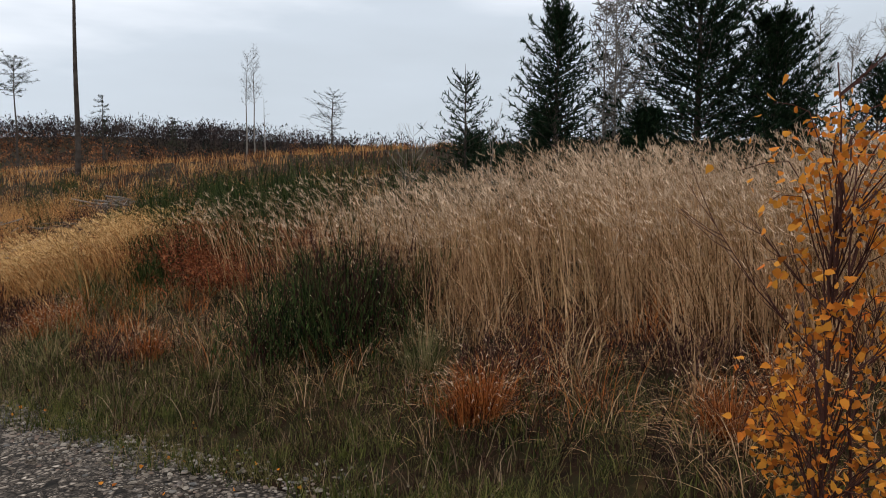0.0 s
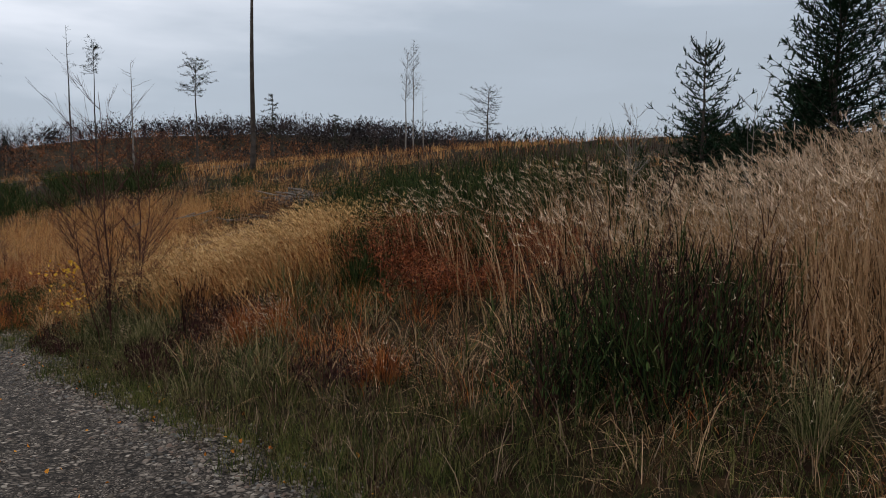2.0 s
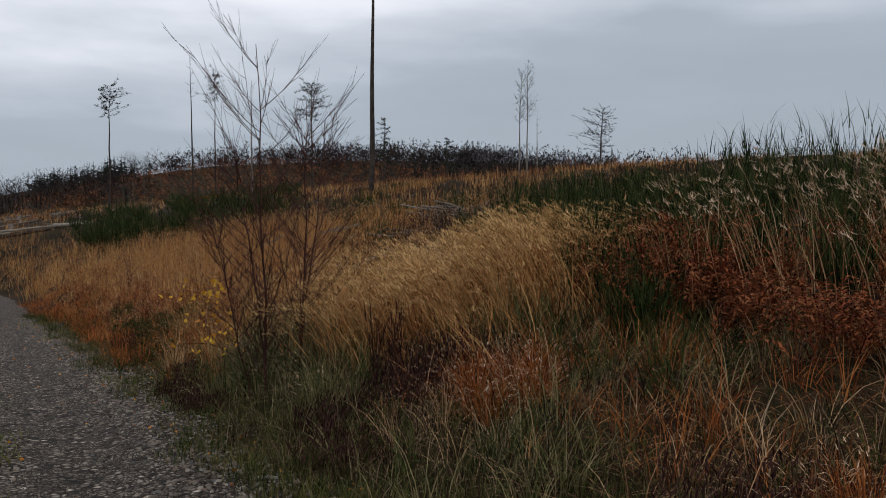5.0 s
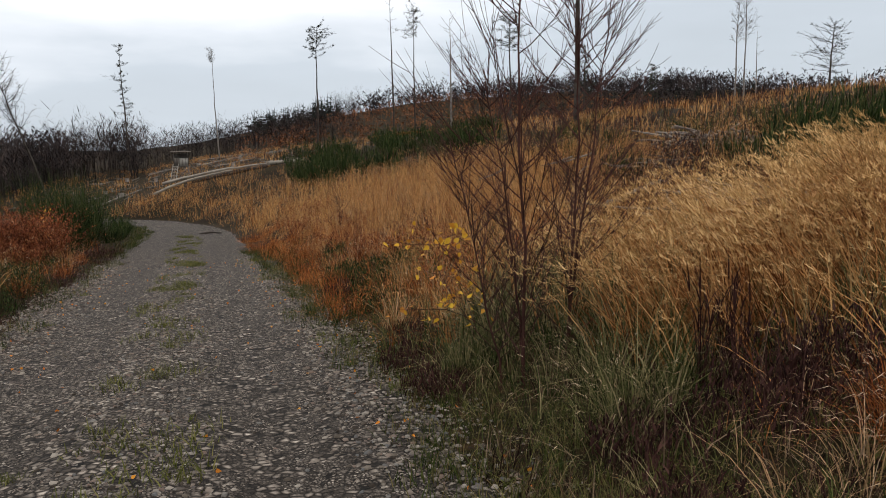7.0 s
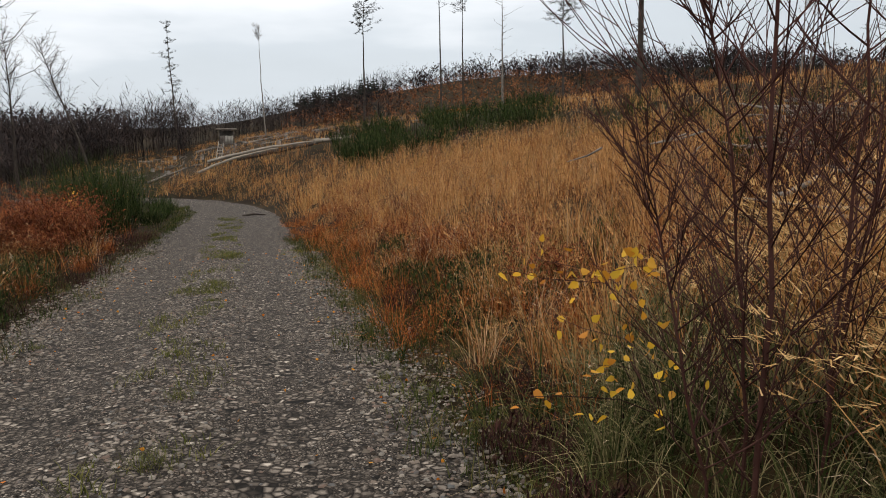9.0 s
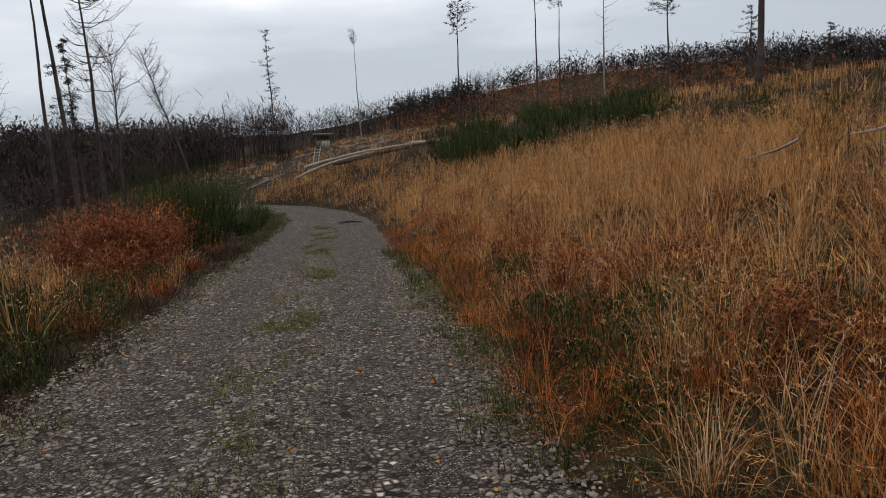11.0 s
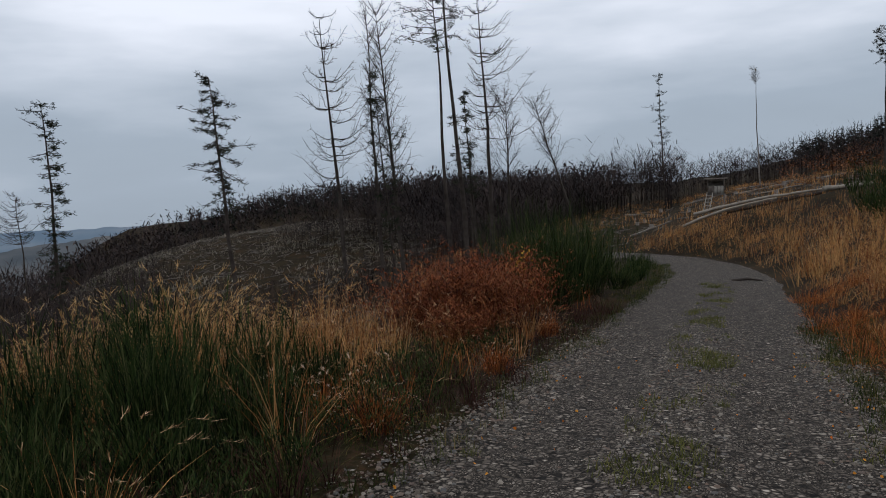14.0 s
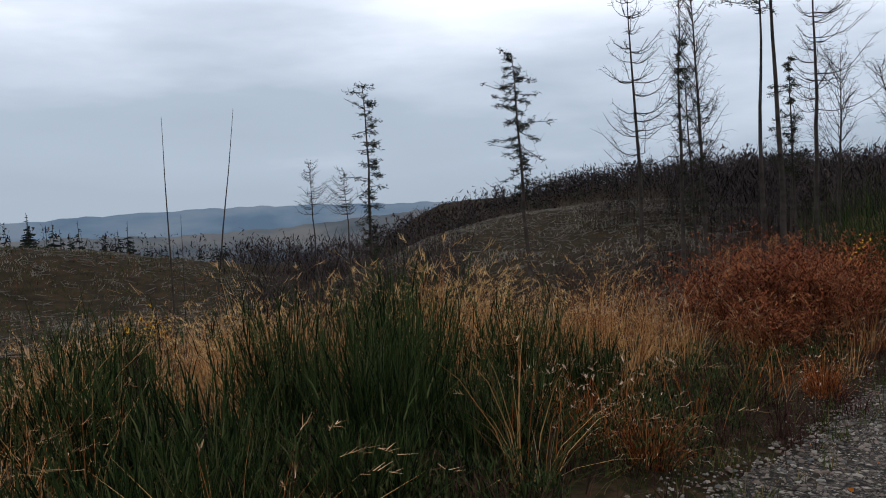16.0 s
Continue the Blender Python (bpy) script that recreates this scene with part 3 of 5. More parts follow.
# green growth down the middle of the track
track_mask = lambda x, y: (np.abs(x - np.interp(y, ROAD_Y, ROAD_X) - 0.1 * np.sin(0.5 * y)) < 0.42) * smooth(0.0, 0.6, wave(2.6 * x, 1.7 * y, 9.0) + 0.1)
tx, ty = spread(20000, -0.9, 0.9, 9, 46, lambda x, y: 0.8 * track_mask(x, y), 0.07, 14)
sward("track_grass", (tx, ty), 0.08, 0.010, MOSS, "sparse green tufts down the middle of the track", (0.3, 0.95), None, 2, vary=0.5, on=road_top)
# left of the track
left_tan = lambda x, y: off_road(x, y, 0.35) * smooth(0.25, 1.0, left_of(x, y))
sward("reed_grass", spread(5000, -12, -2, 19, 33, lambda x, y: left_tan(x, y) * (0.15 + 0.85 * rest(x, y, [(-4.0, 27.0, 1.3), (-4.0, 28.6, 1.2), (-5, 27.5, 2.2), (-4, 29, 1.6), (-7.5, 22.5, 1.6), (-9, 24.5, 2.0), (-6.5, 30, 2.5), (-5.5, 21, 1.0)])), 0.1, 30), 0.95, 0.009, GOLD, "tan reed grass on the edge of the drop", (0.1, 0.6), WIND, 3, 0.4, TAN, vary=0.3, droop=0.14, fan=30)
sward("bent_grass", spread(1600, -6.5, -2, 24, 42, lambda x, y: left_tan(x, y) * rest(x, y, [(-2.4, 27.6, 0.5), (-2.7, 24.3, 0.6), (-2.6, 22.3, 0.5), (-2.5, 31, 0.8), (-3.3, 25, 0.8), (-2.5, 35, 1.0)]), 0.08, 14), 0.5, 0.011, RUST, "rust red bent grass tufts at the edge of the track", (0.1, 0.7), None, 2, 0.2, PLUME, vary=0.35)
sward("dead_herbs", spread(8000, -14, -1.9, 14, 42, lambda x, y: left_tan(x, y), 0.1, 20), 0.55, 0.009, DEAD, "dead grey brown herbs beside the drop", (0.2, 0.85), None, 3, vary=0.45, droop=0.15, fan=20)
sward("straw_grass", spread(9000, -36, -3, 20, 90, lambda x, y: smooth(4, 9, left_of(x, y)) * (0.3 + 0.7 * (wave(0.4 * x, 0.4 * y) > 0)), 0.25, 12), 0.8, 0.016, DEAD, "straw and dead herbs on the falling slope", (0.1, 0.6), None, 2, vary=0.4)
sward("reed_grass", spread(6000, -14, -5.5, 23.5, 31, lambda x, y: smooth(0, 0.5, wave(0.6 * x, 0.6 * y, 1.0) + 0.35), 0.12, 28), 1.2, 0.010, GOLD, "bleached golden reed grass on the falling slope", (0.1, 0.7), WIND, 3, 0.6, NOD, vary=0.3, droop=0.14, fan=28)
# bank behind the bend and the hillside ahead
sward("straw_grass", spread(12000, -30, 70, 76, 175, lambda x, y: off_road(x, y, 0.6) * (0.25 + 0.75 * (wave(0.15 * x, 0.15 * y, 3) > -0.2)), 0.4, 12), 0.7, 0.035, GOLD, "yellowed grass on the far clearing", (0.1, 0.6), None, 2, vary=0.4)
sward("green_sedge", spread(5200, -5.5, -2.0, 17, 27, lambda x, y: left_tan(x, y) * 0.9, 0.09, 32), 0.6, 0.008, GREEN, "dark green sedge on the verge above the drop", (0.2, 0.85), None, 3, vary=0.4, droop=0.15, fan=32)
sward("verge_grass", spread(3600, 1.3, 2.4, 12, 30, lambda x, y: (wave(1.4 * x, 0.9 * y, 12) > 0.25) * smooth(1.2, 1.7, np.abs(x)), 0.06, 14), 0.07, 0.008, MOSS, "patchy moss and grass at the gravel edge", (0.3, 0.95), None, 2, vary=0.5, on=road_top)
# finer layers that break up the golden stand
stand_edge = lambda x, y: off_road(x, y, 0.35) * smooth(0.2, 0.9, right_of(x, y)) * np.exp(-(y - 17) / 14) * smooth(9, 4, right_of(x, y)) * (1 - 0.9 * rest(x, y, THICKET))
sward("golden_grass", spread(6000, 2.2, 12, 16.8, 42, stand_edge, 0.08, 30), 0.9, 0.006, TAN, "fine pale grass among the golden stand", (0.15, 0.8), WIND, 3, 0.5, GOLD, vary=0.35, edge=True, droop=0.16, fan=30)
sward("bent_grass", spread(14000, 1.8, 6, 16.5, 40, lambda x, y: off_road(x, y, 0.05) * smooth(2.6, 0.4, right_of(x, y)) * (0.2 + 0.8 * (wave(0.9 * x, 0.9 * y, 3) > -0.1)), 0.09, 40), 0.5, 0.0055, RUST, "fine russet bent grass along the foot of the stand", (0.25, 0.9), None, 3, vary=0.45, droop=0.25, fan=40)
sward("straw_grass", spread(5000, 6, 34, 18, 66, lambda x, y: smooth(3, 8, right_of(x, y)) * (wave(0.3 * x, 0.3 * y, 6.0) > 0.15), 0.25, 14), 0.55, 0.016, GREEN, "olive green grass patches on the hillside", (0.1, 0.6), None, 2, vary=0.4)
sward("straw_grass", spread(5000, 6, 36, 18, 66, lambda x, y: smooth(3, 8, right_of(x, y)) * (wave(0.3 * x, 0.3 * y, 9.0) > 0.1), 0.25, 14), 0.6, 0.014, GOLD, "golden grass patches on the hillside", (0.1, 0.6), None, 2, 0.3, PLUME, vary=0.4)

sward("straw_grass", spread(11000, 22, 110, 45, 150, lambda x, y: (x > 0.35 * y) * (0.3 + 0.7 * (wave(0.12 * x, 0.12 * y, 4.0) > -0.2)), 0.5, 12), 0.8, 0.05, GOLD, "golden grass on the brow of the clearing", (0.1, 0.6), None, 2, vary=0.4)
sward("dead_herbs", spread(9000, 8, 70, 12, 110, lambda x, y: smooth(6, 10, right_of(x, y)) * (wave(0.2 * x, 0.2 * y, 7.0) > -0.1), 0.4, 12), 0.8, 0.03, HEATHER, "dark dead scrub on the brow of the clearing", (0.1, 0.6), None, 2, vary=0.5)

sward("turf", spread(26000, 1.3, 4.6, 1.5, 15, lambda x, y: off_road(x, y, -0.25) * smooth(2.9, 1.5, right_of(x, y)), 0.06, 18), 0.13, 0.0055, TURF, "close olive and brown turf on the verge", (0.2, 0.95), None, 2, vary=0.5, droop=0.1)
sward("green_sedge", spread(5200, 1.9, 5.2, 10.5, 17.5, lambda x, y: off_road(x, y, 0.15) * smooth(0.1, 0.5, right_of(x, y)) * (1 - 0.95 * rest(x, y, [(3.1, 13.0, 0.8), (3.3, 12.4, 0.6)])), 0.09, 26), 0.55, 0.0065, SEDGE, "arching sedge with bleached tips at the foot of the bank", (0.3, 0.95), None, 4, vary=0.45, droop=0.28, fan=26)
sward("turf", spread(9000, 1.5, 3.2, 15, 34, lambda x, y: off_road(x, y, -0.2) * smooth(1.2, 0.4, right_of(x, y)), 0.06, 18), 0.11, 0.006, TURF, "close olive and brown turf along the gravel", (0.2, 0.95), None, 2, vary=0.5, droop=0.1)
sward("dead_herbs", spread(5500, 2.4, 6.5, 0.5, 13, lambda x, y: smooth(0.5, 1.3, right_of(x, y)) * smooth(4.2, 2.6, right_of(x, y)), 0.09, 24), 0.5, 0.0055, TAN, "bleached tangled blades over dark litter", (0.5, 0.97), None, 4, vary=0.5, droop=0.3, fan=24)
# Low dark fill: the shade between the grass feet, put in as colour.
sward("dead_herbs", spread(14000, 2.2, 6.5, 0.5, 30, lambda x, y: smooth(0.4, 1.1, right_of(x, y)), 0.1, 24), 0.3, 0.007, HEATHER, "dark matted litter standing in for shade under the tall grass", (0.4, 0.97), None, 2, vary=0.5, droop=0.2, fan=24)

# rough grass on the cleared slope across the valley
sward("straw_grass", spread(9000, -215, -85, 35, 125, lambda x, y: 0.3 + 0.7 * (wave(0.11 * x, 0.11 * y, 3) > 0), 1.0, 12), 0.7, 0.12, GREEN, "grey green rough grass on the cleared slope", (0.2, 0.7), None, 1, vary=0.4)
sward("straw_grass", spread(8000, -215, -85, 35, 125, lambda x, y: 0.2 + 0.8 * (wave(0.09 * x, 0.13 * y, 8) > 0.0), 1.0, 12), 0.6, 0.13, BLEACHED, "bleached grass on the cleared slope", (0.2, 0.7), None, 1, vary=0.4)
sward("straw_grass", spread(9000, -115, -45, 100, 205, lambda x, y: 0.25 + 0.75 * (wave(0.09 * x, 0.13 * y, 8) > 0.0), 1.0, 12), 0.6, 0.14, BLEACHED, "bleached grass on the far cleared hillside", (0.2, 0.7), None, 1, vary=0.4)
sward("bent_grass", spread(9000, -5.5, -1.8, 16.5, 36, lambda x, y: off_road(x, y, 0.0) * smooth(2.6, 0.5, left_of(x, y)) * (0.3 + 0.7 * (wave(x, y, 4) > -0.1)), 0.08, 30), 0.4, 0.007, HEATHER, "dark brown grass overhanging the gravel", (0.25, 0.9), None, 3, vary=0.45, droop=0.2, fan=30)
sward("golden_grass", spread(9000, 3, 24, 14, 50, lambda x, y: smooth(5, 8, right_of(x, y)) * smooth(20, 9, right_of(x, y)) * (wave(0.5 * x, 0.5 * y, 2.5) > 0.0) * (1 - 0.9 * rest(x, y, THICKET)), 0.15, 30), 0.75, 0.012, GOLD, "golden tussocks on the brow of the hillside", (0.1, 0.7), WIND, 2, 0.4, NOD, vary=0.35, fan=30)
sward("reed_grass", spread(7000, 2.9, 9, -2.0, 8.6, lambda x, y: smooth(3.0, 3.8, x + 0.3 * wave(x, y)), 0.07, 28), 0.85, 0.009, TAN, "arching pale grass blades at the foot of the reeds", (0.25, 0.9), None, 4, vary=0.4, droop=0.25, fan=28)
sward("verge_grass", spread(9000, 1.4, 4.4, 1.0, 14, lambda x, y: off_road(x, y, -0.1) * smooth(2.2, 0.8, right_of(x, y)) * (0.4 + 0.6 * (wave(1.2 * x, 1.2 * y, 3) > -0.1)), 0.05, 14), 0.13, 0.008, MOSS, "fresh green turf along the gravel edge", (0.2, 0.9), None, 2, vary=0.5)
sward("green_sedge", spread(5000, 2.3, 4.6, 11.8, 17.4, lambda x, y: off_road(x, y, 0.3) * rest(x, y, [(2.5, 13.6, 0.4), (3.1, 14.4, 0.4), (2.8, 15.8, 0.5), (4.2, 13.4, 0.4), (3.2, 16.6, 0.5), (3.4, 15.2, 0.4)]), 0.07, 30), 0.8, 0.009, SEDGE, "long arching olive green sedge below golden grass", (0.2, 0.9), None, 4, vary=0.35, droop=0.22, fan=30)

# ---------------------------------------------------------------- shrubs
def broom(x, y, tall, wide, stems, label, group="broom shrubs", mat=BROOM, name="broom_shrub", thick=1.0):
    """Upright whips fanning from one root, with side sprigs."""
    ob = thing(name, x, y, label, "shrub", group)
    root = np.stack([rng.normal(0, wide * 0.16, stems), rng.normal(0, wide * 0.16, stems), np.full(stems, -0.04)], -1)
    az = np.arctan2(root[:, 1], root[:, 0]) + rng.normal(0, 0.5, stems)
    ln = np.clip(rng.normal(0.28, 0.16, stems) * wide / 0.6, 0.02, 0.7)
    h = tall * rng.uniform(0.3, 1.0, stems) ** 0.7 * np.where(rng.random(stems) < 0.08, 1.2, 1.0)
    bag = Bag()
    v, f, tip = ribbons(root, h, np.full(stems, 0.014 * thick), az, ln, 3)
    bag.add(v, f)
    bag.part("stem_mass", mat, ob)
    sprig = Bag()
    mids = v.reshape(stems, 4, 2, 3).mean(2)
    per = 7
    for k in range(per):
        s = rng.uniform(0.25, 0.98, stems) * 3
        i = np.minimum(s.astype(int), 2)
        at = mids[np.arange(stems), i] + (s - i)[:, None] * (mids[np.arange(stems), i + 1] - mids[np.arange(stems), i])
        v2, f2, _ = ribbons(at, tall * rng.uniform(0.12, 0.3, stems), np.full(stems, 0.010 * thick), az + rng.normal(0, 1.2, stems), rng.uniform(0.15, 0.6, stems), 2)
        sprig.add(v2, f2)
    sprig.part("twig_mass", mat, ob)
    return ob


def leafy_bush(x, y, tall, wide, n, mat, label, specks=None):
    """A dense low bush of small upright leaves on crossing twigs."""
    ob = thing("bush", x, y, label, "bush")
    stems = 60
    az = rng.uniform(0, 2 * np.pi, stems)
    bag = Bag()
    v, f, tip = ribbons(np.stack([rng.normal(0, 0.1, stems), rng.normal(0, 0.1, stems), np.zeros(stems)], -1), tall * rng.uniform(0.6, 1.1, stems), np.full(stems, 0.012), az, rng.uniform(0.05, 0.75, stems) * min(1, wide / tall), 3)
    bag.add(v, f)
    bag.part("stem_mass", TWIG, ob)
    th, r = rng.uniform(0, 2 * np.pi, n), np.sqrt(rng.random(n)) * wide
    z = tall * rng.uniform(0.05, 1.0, n) * (1 - 0.45 * (r / wide) ** 2) + 0.05 * np.sin(5 * th)
    leaf = Bag()
    v, f, _ = ribbons(np.stack([r * np.cos(th), r * np.sin(th), z], -1), rng.uniform(0.035, 0.08, n), rng.uniform(0.008, 0.014, n), rng.uniform(0, 6.3, n), rng.uniform(0.2, 0.8, n), 2, profile=[0.4, 1, 0.1])
    leaf.add(v, f)
    leaf.part("leaf_mass", mat, ob)
    if specks:
        m = specks
        th, r = rng.uniform(0, 2 * np.pi, m), np.sqrt(rng.random(m)) * wide
        sp = Bag()
        v, f, _ = ribbons(np.stack([r * np.cos(th), r * np.sin(th), tall * rng.uniform(0.2, 1.0, m) * (1 - 0.4 * (r / wide) ** 2)], -1), np.full(m, 0.022), np.full(m, 0.009), rng.uniform(0, 6.3, m), rng.uniform(0.3, 0.9, m), 1, profile=[0.6, 0.6])
        sp.add(v, f)
        sp.part("pod_mass", PLUME, ob, "pale dry seed pods")
    return ob


def bracken(x, y, tall, wide, fronds, mat, label, name="bracken"):
    """Collapsed dead fronds: drooping ribs with leaflets."""
    ob = thing(name, x, y, label, "fern")
    root = np.stack([rng.normal(0, wide * 0.42, fronds), rng.normal(0, wide * 0.42, fronds), rng.uniform(0, 0.45 * tall, fronds)], -1)
    az = rng.uniform(0, 2 * np.pi, fronds)
    v, f, _ = ribbons(root, tall * rng.uniform(0.6, 1.1, fronds), np.full(fronds, 0.008), az, rng.uniform(0.2, 0.85, fronds), 4, droop=0.3)
    rib = Bag().add(v, f)
    rib.part("stem_mass", mat, ob)
    mid = v.reshape(fronds, 5, 2, 3).mean(2)
    leaf = Bag()
    for j in range(1, 5):
        for sgn in (-1, 1):
            for half in (0.0, 0.5):
                at = mid[:, j] * (1 - half) + mid[:, j - 1] * half
                v2, f2, _ = ribbons(at, tall * rng.uniform(0.12, 0.26, fronds) * (1.2 - 0.2 * j), np.full(fronds, 0.02), az + sgn * 1.3 + rng.normal(0, 0.3, fronds), rng.uniform(0.7, 0.95, fronds), 2, profile=[0.5, 1.0, 0.1], droop=0.3)
                leaf.add(v2, f2)
    leaf.part("frond_mass", mat, ob)
    return ob


DARK_BROOM = "dark green upright broom shrub among dry grass"
for bx, by, bh, bw, bn in [(3.25, 6.5, 1.2, 0.95, 240), (3.75, 7.0, 1.15, 0.8, 180), (3.0, 7.1, 0.9, 0.8, 160), (4.1, 6.4, 1.0, 0.7, 120)]:
    broom(bx, by, bh * 1.1, bw, int(bn * 0.3), "dense dark green broom bush at the foot of reed grass", thick=0.9)
    broom(bx + 0.15, by + 0.1, bh * 1.05, bw, int(bn * 0.4), "blackish bare broom whips at the foot of reed grass", mat=HEATHER, thick=0.8)
leafy_bush(3.3, 6.6, 1.05, 0.8, 3000, BROOM, "low dark bush with pale dry pods", 160)
leafy_bush(3.65, 6.9, 1.0, 0.75, 3000, HEATHER, "low dark bush of bare reddish twigs")
leafy_bush(2.9, 7.2, 0.6, 0.5, 800, BROOM, "low dark bush beside the turf")
for bx, by, bh, bw, bn in [(8.2, 12.0, 1.5, 0.8, 110), (9.2, 11.2, 1.7, 0.9, 120), (8.6, 13.6, 1.3, 0.8, 100), (7.6, 10.4, 1.1, 0.7, 80), (10.3, 13.2, 1.5, 0.9, 110), (7.0, 14.6, 1.2, 0.7, 90), (8.0, 15.6, 1.2, 0.8, 90), (9.6, 16.2, 1.3, 0.8, 90), (11.0, 11.0, 1.6, 0.8, 90), (6.6, 12.9, 0.95, 0.6, 80), (5.6, 12.2, 0.9, 0.5, 60), (6.1, 9.6, 0.9, 0.5, 50), (5.2, 10.9, 0.85, 0.7, 90), (6.0, 10.6, 0.95, 0.7, 100), (6.8, 11.2, 1.1, 0.8, 110), (5.8, 11.7, 0.9, 0.7, 90), (7.4, 12.0, 1.2, 0.8, 110), (4.6, 10.5, 0.65, 0.6, 80), (7.9, 12.9, 1.1, 0.8, 100), (12.5, 17, 1.3, 0.9, 90), (8.8, 19.5, 1.0, 0.9, 80), (7.9, 21.6, 0.9, 0.8, 70), (14.5, 24, 1.1, 1.1, 80), (16.5, 31, 1.1, 1.3, 80), (11.5, 30, 0.9, 1.2, 60), (14, 36, 1.0, 1.4, 60), (17.5, 38, 1.0, 1.4, 60), (20, 46, 1.1, 1.6, 60), (23, 52, 1.1, 1.8, 60), (26, 57, 1.1, 1.8, 60), (30, 60, 1.1, 1.8, 60), (18, 27, 1.0, 1.2, 60), (21, 33, 1.0, 1.4, 60), (9.0, 26.5, 0.7, 1.0, 50)]:
    broom(bx, by + (1.5 if by < 14 else 0.6), bh * (1.0 if by < 14 and bx > 7 else 0.92), bw, int(bn * 1.5), DARK_BROOM, thick=1.3)
for bx, by, bh, bw, bn in [(-4.7, 24.2, 1.25, 0.8, 130), (-4.0, 23.2, 1.2, 0.7, 110), (-5.4, 23.4, 1.25, 0.7, 110), (-6.9, 22.6, 1.15, 0.6, 100), (-7.6, 23.1, 1.0, 0.5, 70), (-5.8, 25.0, 1.3, 0.7, 90), (-4.4, 25.4, 1.15, 0.7, 90), (-8.6, 22.2, 0.95, 0.6, 70), (-5.0, 21.8, 0.8, 0.6, 80), (-3.6, 21.6, 0.75, 0.6, 70), (-6.6, 26.0, 1.4, 0.6, 60), (-7.2, 24.5, 0.9, 0.5, 60)]:
    broom(bx, by, bh * 1.1, bw, int(bn * 1.8), "tall dark green broom shrub at the edge of the drop")
for bx, by, bh, bw, bn in [(-3.4, 36.6, 1.45, 1.0, 150), (-4.1, 38.0, 1.6, 1.0, 150), (-3.4, 39.6, 1.5, 1.0, 130), (-4.6, 40.4, 1.4, 1.0, 110), (-3.3, 41.6, 1.3, 0.9, 100)]:
    broom(bx, by, bh * 1.85, bw, int(bn * 1.7), "dark green broom thicket beside the track")
for bx, by, bh in [(-2.75, 43.6, 0.9), (-2.7, 45.8, 0.8), (-2.65, 48.2, 0.8), (-2.8, 50.8, 0.9), (-3.0, 53.5, 1.0), (-3.3, 56.5, 1.0), (-4.2, 47.0, 1.2), (-4.3, 51.5, 1.2)]:
    broom(bx, by, bh, 1.0, 110, "low dark green broom at the edge of the gravel", thick=1.8)
for bx, by, bh, bn in [(-3.2, 20.2, 0.75, 120), (-3.6, 21.2, 0.9, 140), (-4.3, 20.4, 0.9, 140), (-3.3, 22.4, 0.8, 120), (-4.5, 22.2, 1.0, 150), (-3.5, 23.8, 0.8, 120), (-5.4, 21.6, 1.0, 140), (-4.0, 26.0, 0.8, 100)]:
    broom(bx, by, bh, 0.75, bn, "dense dark broom whips above the drop", thick=1.3)
for bx, by, bh, bn in [(9.2, 19.2, 1.2, 120), (10.2, 20.4, 1.3, 130), (11.6, 20.2, 1.25, 120), (12.8, 21.8, 1.3, 120), (10.8, 18.2, 1.2, 110), (13.8, 20.4, 1.3, 110), (8.2, 18.4, 0.9, 90)]:
    broom(bx, by, bh, 0.9, bn, "dark broom thicket on the brow of the bank", thick=1.7)
for bx, by, bh, bw in [(5.7, 18.0, 0.6, 0.7), (6.3, 18.9, 0.7, 0.9), (7.2, 19.6, 0.75, 0.9), (7.9, 18.6, 0.7, 0.9), (8.2, 20.9, 0.8, 1.0), (9.2, 21.9, 0.85, 1.0), (9.6, 23.0, 0.8, 1.0), (6.9, 20.8, 0.7, 0.9), (8.6, 23.4, 0.8, 1.0)]:
    leafy_bush(bx, by, bh, bw, 1500, HEATHER, "purplish brown leafless thicket on the slope")
for bx, by, bh, bw in [(11.0, 21.6, 0.9, 0.9), (12.4, 19.4, 1.0, 1.0), (9.6, 20.8, 0.8, 0.8), (13.4, 23.2, 1.0, 1.1)]:
    leafy_bush(bx, by, bh, bw, 1500, HEATHER, "brown leafless thicket on the brow of the bank")
for k in range(56):
    by = 54 + 28 * rng.random()
    bx = 0.4 + (by - 12) * math.tan(radians(7.5 + 15.5 * rng.random()))
    broom(bx, by, rng.uniform(1.5, 2.3), 1.9, 44, "dark green broom growing on the clearing", mat=BROOM, thick=3.0)
for bx, by, bt, bw, bn in [(7.0, 11.2, 0.8, 1.0, 130), (6.2, 10.6, 0.7, 0.9, 110), (7.6, 9.8, 0.7, 0.9, 110), (5.2, 8.4, 0.5, 0.9, 90), (6.4, 8.2, 0.6, 0.8, 80), (5.6, 13.0, 0.5, 0.6, 50), (6.6, 12.0, 0.6, 0.7, 60)]:
    bracken(bx - 0.4, by + 1.6, bt, bw, int(bn * 1.6), BRACKEN, "collapsed red brown dead bracken on the bank")
for bx, by, bt, bw, bn in [(5.3, 11.8, 0.65, 0.9, 150), (5.9, 12.5, 0.7, 1.0, 150), (5.0, 11.0, 0.55, 0.8, 110), (6.4, 13.2, 0.65, 0.9, 110)]:
    bracken(bx, by, bt, bw, bn, BRACKEN, "heap of collapsed russet bracken on the bank")
for bx, by, bt, bw, bn in [(-3.6, 31.0, 1.05, 1.0, 170), (-4.3, 32.4, 1.15, 1.0, 170), (-3.6, 33.6, 1.0, 0.9, 140), (-4.6, 30.4, 0.9, 0.9, 120), (-3.4, 29.6, 0.7, 0.6, 70)]:
    bracken(bx, by, bt * 1.5, bw, int(bn * 1.4), BRACKEN, "red brown dead bracken beside the track")
